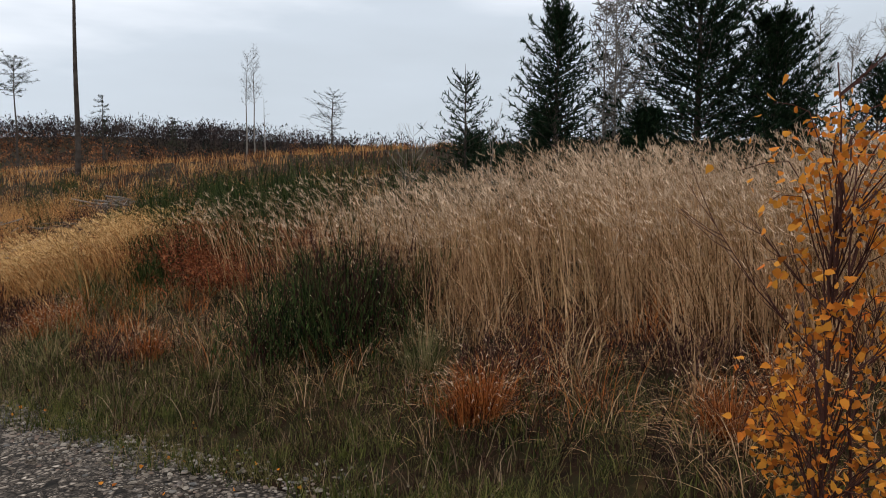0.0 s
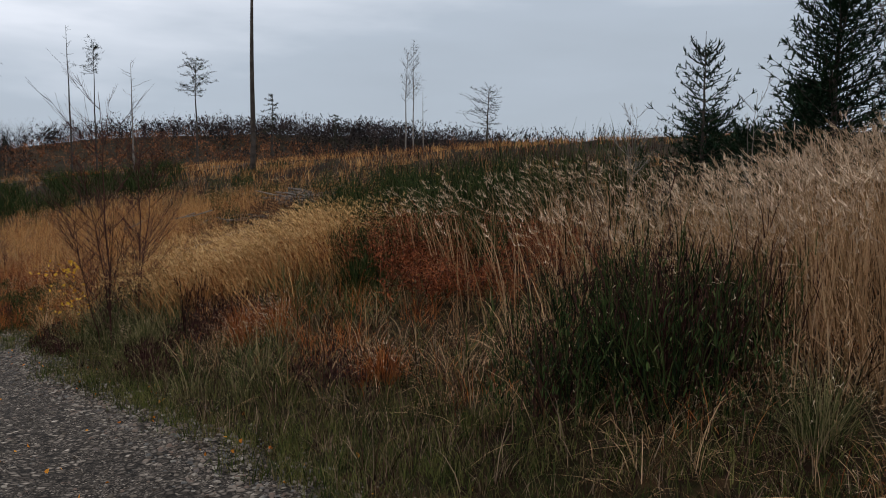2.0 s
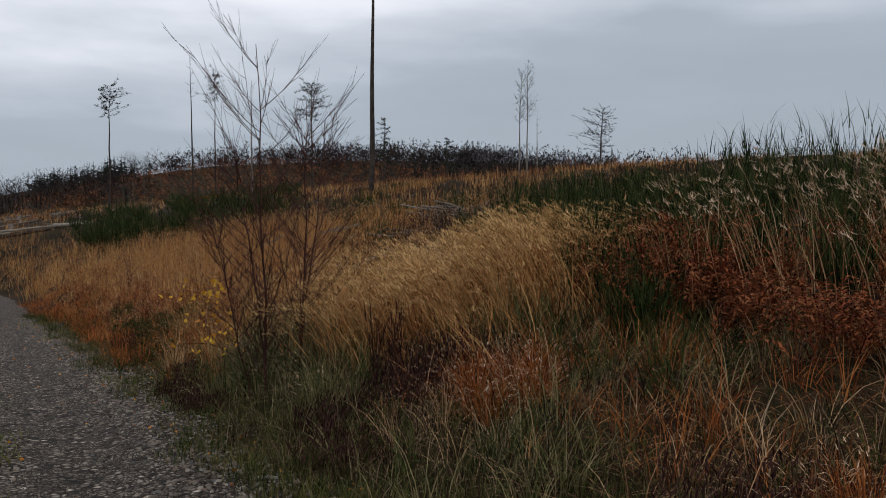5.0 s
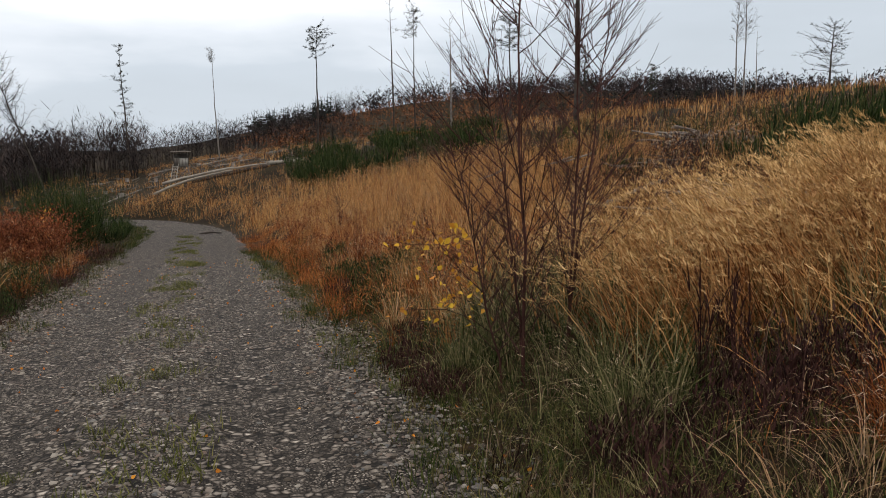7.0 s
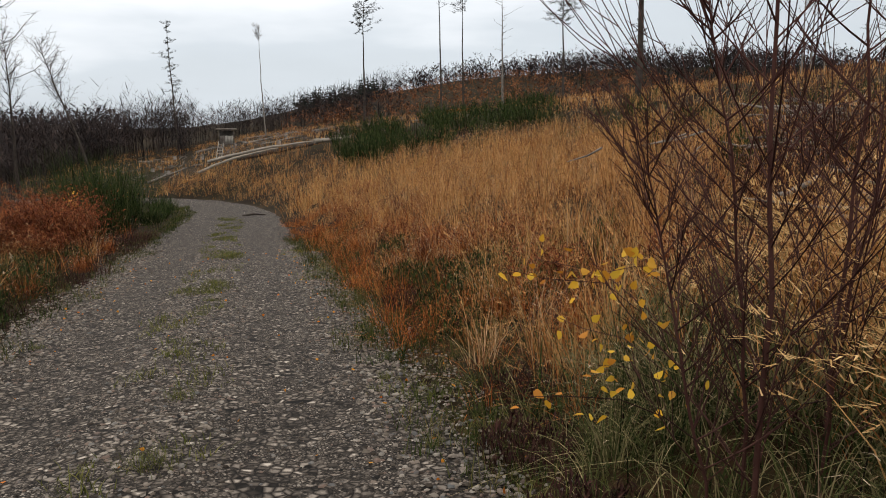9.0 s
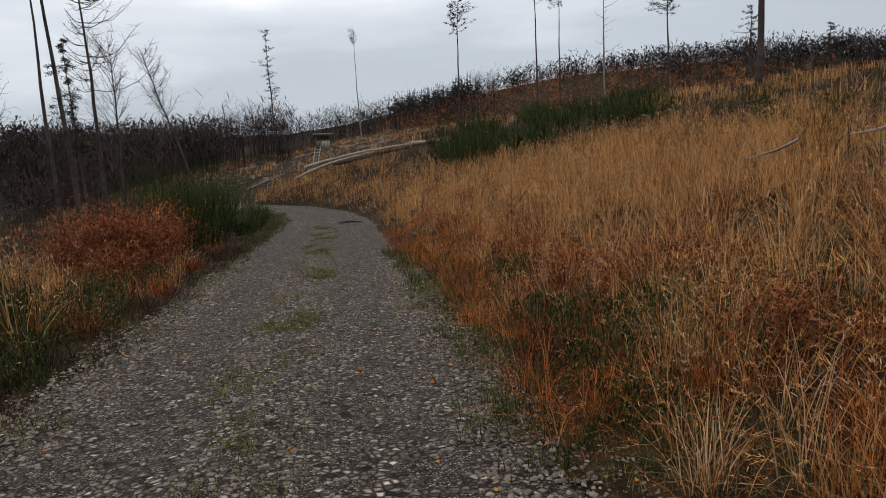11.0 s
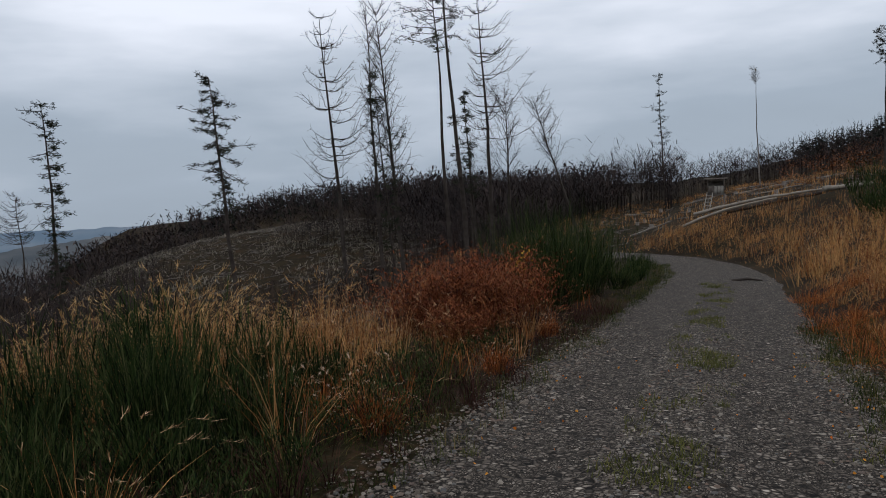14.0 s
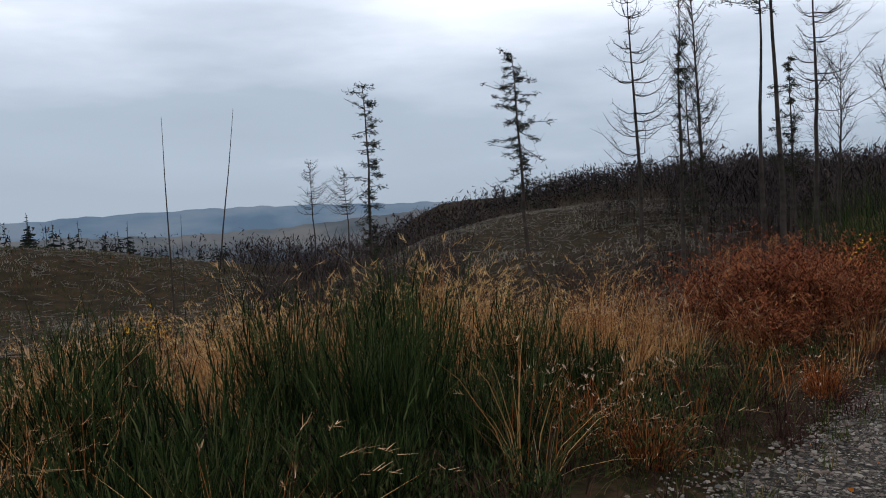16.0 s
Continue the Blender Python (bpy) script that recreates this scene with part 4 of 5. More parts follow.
# The last three are dark fill in place of a gap's shade.
for bx, by, bt, bw in [(1.95, 16.2, 0.2, 0.3), (1.9, 15.3, 0.16, 0.3), (2.4, 13.2, 0.25, 0.35), (2.35, 17.2, 0.2, 0.3), (2.4, 21.0, 0.3, 0.4), (2.1, 12.4, 0.25, 0.4), (2.8, 9.6, 0.25, 0.5), (3.9, 3.6, 0.35, 0.6), (3.5, 4.8, 0.3, 0.5), (4.3, 4.8, 0.35, 0.6), (3.2, 13.0, 0.45, 0.5), (3.5, 12.7, 0.4, 0.5), (2.9, 12.9, 0.35, 0.4)]:
    leafy_bush(bx, by, bt, bw, 700, HEATHER, "dark low heather at the track edge, some standing in for a shaded gap")
for bx, by, bh in [(2.92, 13.5, 0.8), (3.04, 13.35, 0.68), (3.2, 13.65, 0.6), (-5.95, 22.4, 0.85)]:
    broom(bx, by, bh, 0.12, 9, "blackened dead seed stalk standing in the grass", "dead stalks", HEATHER, "dead_stalk")

for bx, by, bt, bw, bn in [(3.5, 19.3, 0.5, 0.6, 70), (3.9, 21.6, 0.5, 0.7, 80), (3.3, 23.2, 0.45, 0.6, 60), (4.4, 18.4, 0.5, 0.6, 60), (3.4, 26.0, 0.5, 0.7, 60), (4.2, 29.0, 0.6, 0.8, 60), (3.6, 33.0, 0.7, 0.9, 60), (4.6, 38.0, 0.8, 1.0, 60)]:
    bracken(bx, by, bt, bw, bn, BRACKEN, "dark red brown bracken at the foot of golden grass")
for bx, by, bt, bw in [(2.7, 20.2, 0.3, 0.45), (2.9, 21.3, 0.35, 0.5), (2.55, 19.3, 0.25, 0.4), (3.2, 20.6, 0.4, 0.5), (2.7, 22.4, 0.3, 0.4), (3.1, 24.6, 0.35, 0.45), (-2.75, 21.0, 0.3, 0.5), (-3.1, 22.0, 0.4, 0.55), (-2.9, 23.0, 0.35, 0.5), (-3.3, 24.0, 0.45, 0.55), (-2.6, 19.6, 0.3, 0.5), (-3.3, 20.4, 0.4, 0.6), (-2.9, 25.6, 0.35, 0.5), (-3.8, 22.6, 0.5, 0.6), (-2.8, 28.6, 0.4, 0.5), (-2.7, 24.6, 0.45, 0.5), (-3.2, 26.4, 0.5, 0.6), (-3.4, 27.6, 0.5, 0.6), (-3.9, 24.6, 0.6, 0.6), (-3.0, 29.8, 0.5, 0.5), (-2.6, 22.0, 0.3, 0.4), (-3.7, 21.4, 0.5, 0.6), (-4.4, 23.4, 0.6, 0.6)]:
    leafy_bush(bx, by, bt, bw, 1300, BROOM, "low dark tangle of bramble and dead herbs")


def tussock(x, y, tall, blades, mat, label):
    """One arching tuft of grass."""
    ob = thing("grass_tussock", x, y, label, "grass tuft", "grass tussocks")
    root = np.stack([rng.normal(0, 0.07, blades), rng.normal(0, 0.07, blades), np.full(blades, -0.01)], -1)
    az = np.arctan2(root[:, 1], root[:, 0]) + rng.normal(0, 0.4, blades)
    v, f, tip = ribbons(root, tall * rng.uniform(0.5, 1.1, blades), np.full(blades, 0.005), az, rng.uniform(0.1, 0.95, blades), 4, droop=0.22)
    Bag().add(v, f).part("blade_mass", mat, ob)
    k = rng.random(blades) < 0.3
    v, f, _ = ribbons(tip[k], 0.1 * rng.uniform(0.6, 1.2, int(k.sum())), np.full(int(k.sum()), 0.006), az[k], np.full(int(k.sum()), 0.9), 2, droop=0.4)
    Bag().add(v, f).part("pod_mass", PLUME, ob, "pale bleached blade tips")
    return ob


for bx, by, bh in [(2.8, 4.62, 0.62), (2.72, 4.7, 0.5), (3.05, 3.0, 0.5), (3.4, 2.75, 0.5), (3.1, 12.2, 0.6), (3.25, 12.4, 0.5), (3.56, 12.06, 0.5), (3.3, 11.8, 0.4), (3.4, 22.1, 0.6), (3.1, 23.0, 0.5), (3.5, 24.3, 0.5), (-2.35, 27.7, 0.6), (-2.6, 24.5, 0.6), (3.0, 11.9, 0.4), (2.95, 9.2, 0.45), (3.4, 12.1, 0.5), (3.1, 17.9, 0.5), (2.9, 19.2, 0.45), (-2.5, 31.5, 0.5)]:
    tussock(bx, by, bh, 420, RUST, "rust orange grass tussock with bleached tips")
for bx, by, bh in [(2.75, 15.9, 0.6), (2.6, 14.1, 0.65), (2.45, 13.5, 0.55), (2.7, 16.6, 0.5), (3.3, 5.6, 0.7), (4.2, 7.7, 0.7), (3.0, 20.2, 0.5), (3.5, 20.9, 0.6), (-2.9, 21.6, 0.5), (-3.4, 20.7, 0.5), (-2.7, 20.0, 0.45)]:
    tussock(bx, by, bh, 320, SEDGE, "arching green grass tussock with dry tips")


# ---------------------------------------------------------------- trees
def limb(start, direction, length, bend_up=0.3, segs=5, wob=0.06):
    d = np.asarray(direction, float)
    d = d / np.linalg.norm(d)
    s = np.linspace(0, 1, segs + 1)[:, None]
    p = np.asarray(start) + d * s * length + np.array([0, 0, 1.0]) * bend_up * length * s**2
    return p + np.concatenate([np.zeros((1, 3)), np.cumsum(rng.normal(0, wob * length / segs, (segs, 3)), 0)])


def trunk_line(height, lean=(0.0, 0.0), wob=0.004, segs=10):
    s = np.linspace(0, 1, segs + 1)[:, None]
    p = np.concatenate([lean[0] * height * s, lean[1] * height * s, height * s], 1)
    p[:, :2] += np.cumsum(rng.normal(0, wob * height, (segs + 1, 2)), 0) * np.array([[0]] + [[1]] * segs)
    p[0, 2] = -0.3
    return p


def on_line(p, s):
    k = s * (len(p) - 1)
    i = min(int(k), len(p) - 2)
    return p[i] + (k - i) * (p[i + 1] - p[i])


def needles(bag, at, count, size, width, flat=0.5):
    n = len(at) * count
    root = np.repeat(at, count, 0) + rng.normal(0, size * 0.35, (n, 3))
    d = rng.normal(0, 1, (n, 3)) * [1, 1, flat]
    d /= np.linalg.norm(d, axis=1, keepdims=True)
    bag.add(*sticks(root, root + d * size * rng.uniform(0.6, 1.2, (n, 1)), width))


def old_pine(x, y, top_z, label, radius=0.16, lean=(0.02, 0.0), crown=(0.62, 1.0), reach=2.2, whorls=16, style="tuft", mat=None, leaf=None, leaf_count=6):
    """A lone tree left standing. style: tuft, sparse, larch, bare, snag."""
    ob = thing("tree", x, y, label, "tree", "lone standing trees")
    h = top_z - ob.location.z
    line = trunk_line(h, lean, 0.0012 if style == "snag" else 0.003)
    s = np.linspace(0, 1, len(line))
    Bag().add(*tube(line, radius * (1 - 0.88 * s), 7)).part("trunk", mat or BARK, ob, smooth_faces=True)
    wood, green, tips = Bag(), Bag(), []
    lop = rng.uniform(0, 6.3)
    for k in range(whorls):
        f = crown[0] + (crown[1] - crown[0]) * (k + rng.random()) / whorls
        q = (f - crown[0]) / max(crown[1] - crown[0], 1e-6)
        for _ in range({"snag": 1, "sparse": 2, "larch": 4, "bare": 3}.get(style, 3)):
            az = rng.uniform(0, 2 * np.pi)
            if style == "tuft":
                size, up, rise = reach * (0.45 + 0.8 * math.sin(math.pi * (0.15 + 0.8 * q))) * rng.uniform(0.5, 1), 0.35, 0.15
            elif style == "sparse":
                size, up, rise = reach * (0.95 - 0.55 * q) * rng.uniform(0.25, 1.15), 0.2, rng.normal(-0.25, 0.25)
            elif style == "larch":
                size, up, rise = reach * (1.1 - 0.75 * q) * rng.uniform(0.7, 1), 0.75, -0.3
            elif style == "bare":
                size, up, rise = reach * (1.0 - 0.4 * q) * rng.uniform(0.6, 1.1), 0.35, 0.9
            else:
                size, up, rise = reach * rng.uniform(0.2, 1.0), 0.2, 0.25
            size *= 1 + 0.4 * math.cos(az - lop)
            if style == "tuft":
                rise += rng.normal(0.1, 0.3)
                up = rng.uniform(-0.15, 0.3)
            p = limb(on_line(line, f), (math.cos(az), math.sin(az), rise), size, up, 5, 0.22 if style == "tuft" else 0.12)
            wood.add(*tube(p, np.linspace(0.023, 0.007, len(p)) * radius / 0.14, 4))
            tips.append(p)
            twigs = {"larch": 8, "bare": 9, "snag": 2}.get(style, 4)
            for _ in range(twigs):
                a = on_line(p, rng.uniform(0.3, 1.0))
                d = rng.normal(0, 1, 3) * [1, 1, 0.6] + [0.5 * math.cos(az), 0.5 * math.sin(az), 0.5]
                b = a + d / np.linalg.norm(d) * size * rng.uniform(0.12, 0.34)
                wood.add(*sticks(a[None], b[None], 0.022))
                if style == "bare":
                    e = b + (d / np.linalg.norm(d) + rng.normal(0, 0.5, 3)) * size * 0.16
                    wood.add(*sticks(b[None], e[None], 0.015))
    wood.part("branch_mass", mat or BARK, ob)
    if style in ("tuft", "sparse") and leaf_count:
        at = np.concatenate([np.array([on_line(p, u) for u in rng.uniform(0.15 if style == "sparse" else 0.45, 1.0, 7)]) for p in tips])
        at = at[rng.random(len(at)) < 0.75] + rng.normal(0, 0.09, (1, 3))
        needles(green, at, max(4, leaf_count), 0.22, 0.045)
        green.part("needle_mass", leaf or PINE, ob)
    return ob


# the bare trunk on the slope, and the trees on the clearing above
old_pine(27.8, 60.8, 24.5, "tall bare dark tree trunk standing on the slope", 0.24, (-0.005, 0.0), (0.9, 1.0), 1.6, 7, "snag")
old_pine(40.8, 102.1, 16.2, "slender pine with a round tuft of foliage on a bare stem", 0.17, (-0.01, 0), (0.66, 1.0), 2.5, 20, "tuft", leaf_count=3)
old_pine(59.3, 116.0, 14.3, "open conical pine on the hillside", 0.2, (0.01, 0), (0.35, 1.0), 3.0, 22, "sparse", leaf_count=5)
old_pine(71.6, 97.1, 20.2, "thin dead birch stem with few twigs", 0.13, (0.0, 0), (0.5, 1.0), 1.6, 16, "bare", PALE_BARK)
old_pine(73.4, 97.6, 21.0, "thin dead birch stem with few twigs", 0.13, (-0.02, 0), (0.5, 1.0), 1.6, 16, "bare", PALE_BARK)
old_pine(75.0, 97.0, 14.5, "short dead birch snag", 0.11, (-0.03, 0), (0.5, 1.0), 1.0, 8, "snag", PALE_BARK)
old_pine(70.9, 115.8, 11.7, "small dark pine on the hillside", 0.14, (0.01, 0), (0.3, 1.0), 2.2, 18, "sparse", leaf_count=7)
old_pine(112.5, 121.8, 20.4, "round-crowned tree with brown leaves on the ridge", 0.26, (0.02, 0), (0.35, 0.97), 4.4, 22, "tuft", leaf_count=5)
old_pine(27.7, 87.9, 12.9, "dead grey tree with a few bare side branches", 0.13, (-0.02, 0), (0.4, 1.0), 2.0, 18, "snag", PALE_BARK)
old_pine(22.2, 139.8, 18.6, "tall pine with a ragged flat crown", 0.2, (0.02, 0), (0.76, 1.0), 3.0, 16, "tuft", leaf_count=6)
old_pine(34.9, 137.6, 24.5, "tall thin dead conifer stem", 0.19, (-0.02, 0), (0.7, 1.0), 2.4, 12, "snag")
old_pine(38.4, 136.6, 21.8, "slim pine with a small open crown", 0.17, (-0.01, 0), (0.78, 1.0), 2.4, 14, "tuft", leaf_count=3)
old_pine(6.9, 152.5, 15.8, "pale dead birch stem with a small head", 0.14, (-0.02, 0), (0.86, 1.0), 1.2, 10, "bare", PALE_BARK)
old_pine(-7.6, 151.0, 16.4, "narrow pine with short drooping side branches", 0.19, (-0.03, 0), (0.45, 1.0), 3.0, 20, "sparse", leaf_count=7)
# group on the edge of the drop
old_pine(-36.6, 53.6, 6.1, "narrow larch with dark tufted side branches", 0.17, (-0.02, 0.0), (0.38, 1.0), 2.3, 30, "sparse", leaf_count=6)
old_pine(-26.4, 57.0, 7.0, "leaning pine with dark drooping branches", 0.17, (-0.09, 0.0), (0.5, 1.0), 2.8, 30, "sparse", leaf_count=7)
old_pine(-23.2, 64.8, 11.6, "bare larch with long upcurved branches", 0.18, (-0.035, 0), (0.42, 1.0), 3.5, 17, "larch")
old_pine(-18.4, 60.0, 10.5, "thin dead stem with clumps of brown leaves", 0.14, (-0.03, 0), (0.35, 1.0), 1.2, 18, "bare", leaf=PINE)
old_pine(-17.9, 60.4, 6.5, "thin young beech holding dark leaves", 0.1, (-0.05, 0), (0.25, 1.0), 1.0, 20, "tuft", leaf_count=2)
old_pine(-18.9, 64.6, 11.6, "slender bare tree with upswept twigs", 0.16, (-0.06, 0), (0.35, 1.0), 2.4, 26, "bare")
old_pine(-17.0, 68.0, 13.6, "tall bare-stemmed pine with a flat crown", 0.18, (-0.045, 0), (0.78, 1.0), 2.8, 16, "tuft", leaf_count=4)
old_pine(-15.8, 69.0, 17.2, "very tall bare-stemmed pine with a ragged crown", 0.21, (-0.05, 0), (0.8, 1.0), 2.6, 14, "tuft", leaf_count=4)
old_pine(-17.4, 75.6, 7.2, "small pine with drooping dark branches", 0.13, (-0.05, 0), (0.4, 1.0), 2.4, 22, "sparse", leaf_count=7)
old_pine(-16.7, 77.6, 14.6, "bare larch with long upcurved branches", 0.2, (-0.02, 0), (0.45, 1.0), 3.6, 18, "larch")
old_pine(-15.7, 79.6, 6.9, "bare forked deciduous tree", 0.14, (-0.01, 0), (0.4, 1.0), 3.0, 16, "bare")
old_pine(-9.6, 78.2, 6.2, "bare tree leaning sideways", 0.13, (-0.3, 0.0), (0.55, 1.0), 2.0, 16, "bare")
old_pine(-23.0, 92.0, 4.5, "bare slender tree behind the group", 0.12, (0, 0), (0.4, 1.0), 2.2, 16, "bare")
old_pine(-70.0, 75.5, 2.0, "distant pine with a rounded open crown", 0.18, (-0.03, 0), (0.72, 1.0), 2.6, 18, "larch")
old_pine(-66.0, 77.0, 0.9, "distant pine with a small open crown", 0.18, (-0.03, 0), (0.74, 1.0), 2.4, 16, "larch")
old_pine(-51.95, 47.65, 5.0, "bare straight pole of a dead tree", 0.11, (0.0, 0), (0.9, 1.0), 0.2, 2, "snag")
old_pine(-51.2, 49.35, 5.4, "bare leaning pole of a dead tree", 0.11, (0.12, 0.1), (0.9, 1.0), 0.2, 2, "snag")
old_pine(-54.0, 49.4, -2.2, "short bare pole of a dead tree", 0.09, (0.05, 0), (0.9, 1.0), 0.2, 2, "snag")


def spruce(x, y, top_z, label, reach, whorls, twigs=11, density=10, slim=1.0):
    """A spruce with tiers of drooping, needled branches down to the ground."""
    ob = thing("spruce", x, y, label, "tree", "young spruces on the bank")
    h = top_z - ob.location.z
    line = trunk_line(h, (0, 0), 0.002)
    Bag().add(*tube(line, 0.06 * h / 4 * (1 - 0.93 * np.linspace(0, 1, len(line))), 7)).part("trunk", BARK, ob, smooth_faces=True)
    wood, green = Bag(), Bag()
    pts, dirs = [], []
    whorls = int(whorls * 1.9)
    for k in range(whorls):
        f = 0.02 + 0.88 * (k + 0.6 * rng.random()) / whorls
        size0 = reach * (1 - f) ** 0.75 * rng.uniform(0.8, 1.1) + 0.05
        for j in range(5):
            az = 2 * np.pi * (j + 0.7 * rng.random()) / 5 + k * 0.9
            size = size0 * rng.uniform(0.65, 1.12)
            p = limb(on_line(line, f), (math.cos(az), math.sin(az), 0.1 + 0.75 * f + rng.normal(0, 0.1)), size, 0.2, 4, 0.05)
            wood.add(*tube(p, np.linspace(0.010, 0.003, len(p)) * h / 4, 3 + 1))
            for q in np.linspace(0.15, 1.0, max(4, twigs * 2 // 3)):
                a = on_line(p, q)
                for sg in (-1, 1):
                    d = np.array([math.cos(az + sg * 0.75), math.sin(az + sg * 0.75), 0.1 + 0.55 * f]) + rng.normal(0, 0.2, 3)
                    pts.append(a)
                    dirs.append(d * (size * 0.3 * (1.15 - q) + 0.05))
    wood.part("branch_mass", BARK, ob)
    pts, dirs = np.array(pts), np.array(dirs)
    n = len(pts)
    green.add(*sticks(pts, pts + dirs, 0.02))
    for k in range(int(density * 0.75)):
        u = rng.random((n, 1))
        a = pts + dirs * u
        d = rng.normal(0, 0.75, (n, 3)) + dirs / np.linalg.norm(dirs, axis=1, keepdims=True) * 1.1 + [0, 0, 0.2]
        d /= np.linalg.norm(d, axis=1, keepdims=True)
        green.add(*sticks(a, a + d * rng.uniform(0.05, 0.1, (n, 1)), 0.024 * slim, cross=False))
    green.part("needle_mass", NEEDLE, ob)
    return ob


spruce(11.4, 11.2, 4.0, "thin young spruce with a long leader", 1.15, 8, 7, density=5)
spruce(12.2, 11.6, 2.7, "low dark spruce merging into the thicket", 1.3, 10, 8, density=7)
spruce(11.1, 10.2, 2.3, "low dark spruce merging into the thicket", 1.2, 9, 8, density=7)
spruce(10.9, 8.8, 5.1, "dark young spruce above tall grass", 1.4, 17, 9)
spruce(11.6, 9.4, 3.1, "low dark spruce filling the thicket", 1.2, 13, 9)
spruce(13.0, 6.9, 6.8, "broad dark spruce standing above the bank", 2.3, 24, 12, density=17)
spruce(13.5, 5.7, 4.9, "broad dark spruce with wide side branches", 1.9, 18, 11, density=15)
spruce(11.7, 7.4, 3.0, "low spruce at the foot of taller ones", 1.0, 12, 9)
spruce(12.3, 7.9, 2.6, "low spruce filling the thicket", 1.3, 11, 8, density=7)
spruce(14.6, 5.6, 3.2, "low spruce filling the thicket", 1.4, 12, 8, density=7)
spruce(16.2, 4.4, 4.2, "dark spruce at the edge of the thicket", 1.5, 15, 8, density=7)
for bx, by, bh in [(12.0, 8.2, 5.6), (12.4, 8.6, 5.2), (12.9, 8.5, 4.8)]:
    old_pine(bx, by, bh, "slim pale bare birch among spruces", 0.035, (0.01, 0), (0.2, 1.0), 0.9, 20, "bare", PALE_BARK)
for bx, by, bh in [(57, 14.7, 13.0), (59, 13, 12.0), (61, 11, 12.5), (63, 9, 11.0), (60.0, 16.5, 10.0), (65, 7, 12.0), (68, 12, 11.5)]:
    old_pine(bx, by, bh, "bare far tree on the ridge", 0.12, (0.0, 0), (0.4, 1.0), 1.8, 16, "bare", PALE_BARK)


def leaves(bag, at, size):
    n = len(at)
    u = rng.normal(0, 1, (n, 3))
    u /= np.linalg.norm(u, axis=1, keepdims=True)
    w = np.cross(u, rng.normal(0, 1, (n, 3)))
    w /= np.linalg.norm(w, axis=1, keepdims=True)
    fold = np.cross(u, w) * 0.12
    s = (size * rng.uniform(0.7, 1.2, n))[:, None]
    ring = [at, at + s * (0.22 * u + 0.42 * w + fold), at + s * (0.62 * u + 0.36 * w + fold), at + s * (1.15 * u), at + s * (0.62 * u - 0.36 * w + fold), at + s * (0.22 * u - 0.42 * w + fold)]
    k = 6 * np.arange(n)[:, None]
    bag.add(np.stack(ring, 1).reshape(-1, 3), np.concatenate([k + [0, 1, 2, 3], k + [0, 3, 4, 5]]))


def young_birch(x, y, stems, label, yellow=0, zone=None, mat=TWIG, leaf=LEAF, twig_count=16, size=0.045):
    """A young birch: stems (dx, dy, height, lean_x, lean_y), fine upswept twigs, the last leaves low down."""
    ob = thing("birch", x, y, label, "tree")
    wood, fol = Bag(), Bag()
    spots = []
    for dx, dy, h, lx, ly in stems:
        line = trunk_line(h, (lx, ly), 0.006) + np.array([dx, dy, 0])
        Bag().add(*tube(line, 0.0125 * h / 3.5 * (1 - 0.9 * np.linspace(0, 1, len(line))) + 0.002, 6)).part("stem", mat, ob, smooth_faces=True)
        for k in range(twig_count):
            f = rng.uniform(0.08, 0.95)
            az = rng.uniform(0, 2 * np.pi)
            size0 = h * rng.uniform(0.17, 0.38) * (1.1 - 0.6 * f)
            p = limb(on_line(line, f), (math.cos(az), math.sin(az), 0.75), size0, 0.3, 5, 0.035)
            wood.add(*tube(p, np.linspace(0.0045, 0.0014, len(p)), 4))
            spots.append(p[2:])
            for _ in range(9):
                a = on_line(p, rng.uniform(0.2, 1.0))
                d = np.array([math.cos(az), math.sin(az), 1.1]) + rng.normal(0, 0.4, 3)
                q = limb(a, d, size0 * rng.uniform(0.2, 0.5), 0.15, 3, 0.05)
                wood.add(*tube(q, np.linspace(0.0026, 0.0013, len(q)), 3))
    if yellow:
        cx, cy, cz, sx, sy, sz = zone
        for k in range(max(4, yellow // 15)):
            end = np.array([cx, cy, cz]) + rng.uniform(-1, 1, 3) * [sx, sy, sz]
            s = np.linspace(0, 1, 6)[:, None]
            start = np.array([0, 0, max(0.2, end[2] - rng.uniform(0.25, 0.6))])
            p = start + (end - start) * s + np.array([0, 0, 0.18]) * np.sin(np.pi * s) + rng.normal(0, 0.015, (6, 3))
            wood.add(*tube(p, np.linspace(0.0036, 0.0014, 6), 4))
            at = np.array([on_line(p, u) for u in rng.uniform(0.4, 1.0, 15)]) + rng.normal(0, 0.06, (15, 3))
            leaves(fol, at, np.full(15, size))
    wood.part("twig_mass", mat, ob)
    fol.part("leaf_mass", leaf, ob, "last yellow leaves")
    return ob


young_birch(2.42, 14.86, [(0, 0, 3.5, -0.015, 0.0), (0.38, 0.05, 3.0, 0.02, 0.0), (0.05, 0.1, 2.3, -0.12, 0.02), (-0.1, 0.15, 1.8, -0.2, 0.1), (0.3, 0.0, 2.6, 0.12, -0.03)], "young bare birch with several stems and last yellow leaves", 90, (-0.55, 0.75, 0.8, 0.35, 0.6, 0.5), twig_count=34)
young_birch(1.97, 2.27, [(0, 0, 2.2, -0.02, 0.02), (0.1, -0.1, 1.8, -0.08, 0.04)], "birch sapling still full of orange yellow leaves", 1500, (0.1, -0.08, 1.05, 0.42, 0.42, 1.05), leaf=ORANGE, twig_count=8, size=0.038)
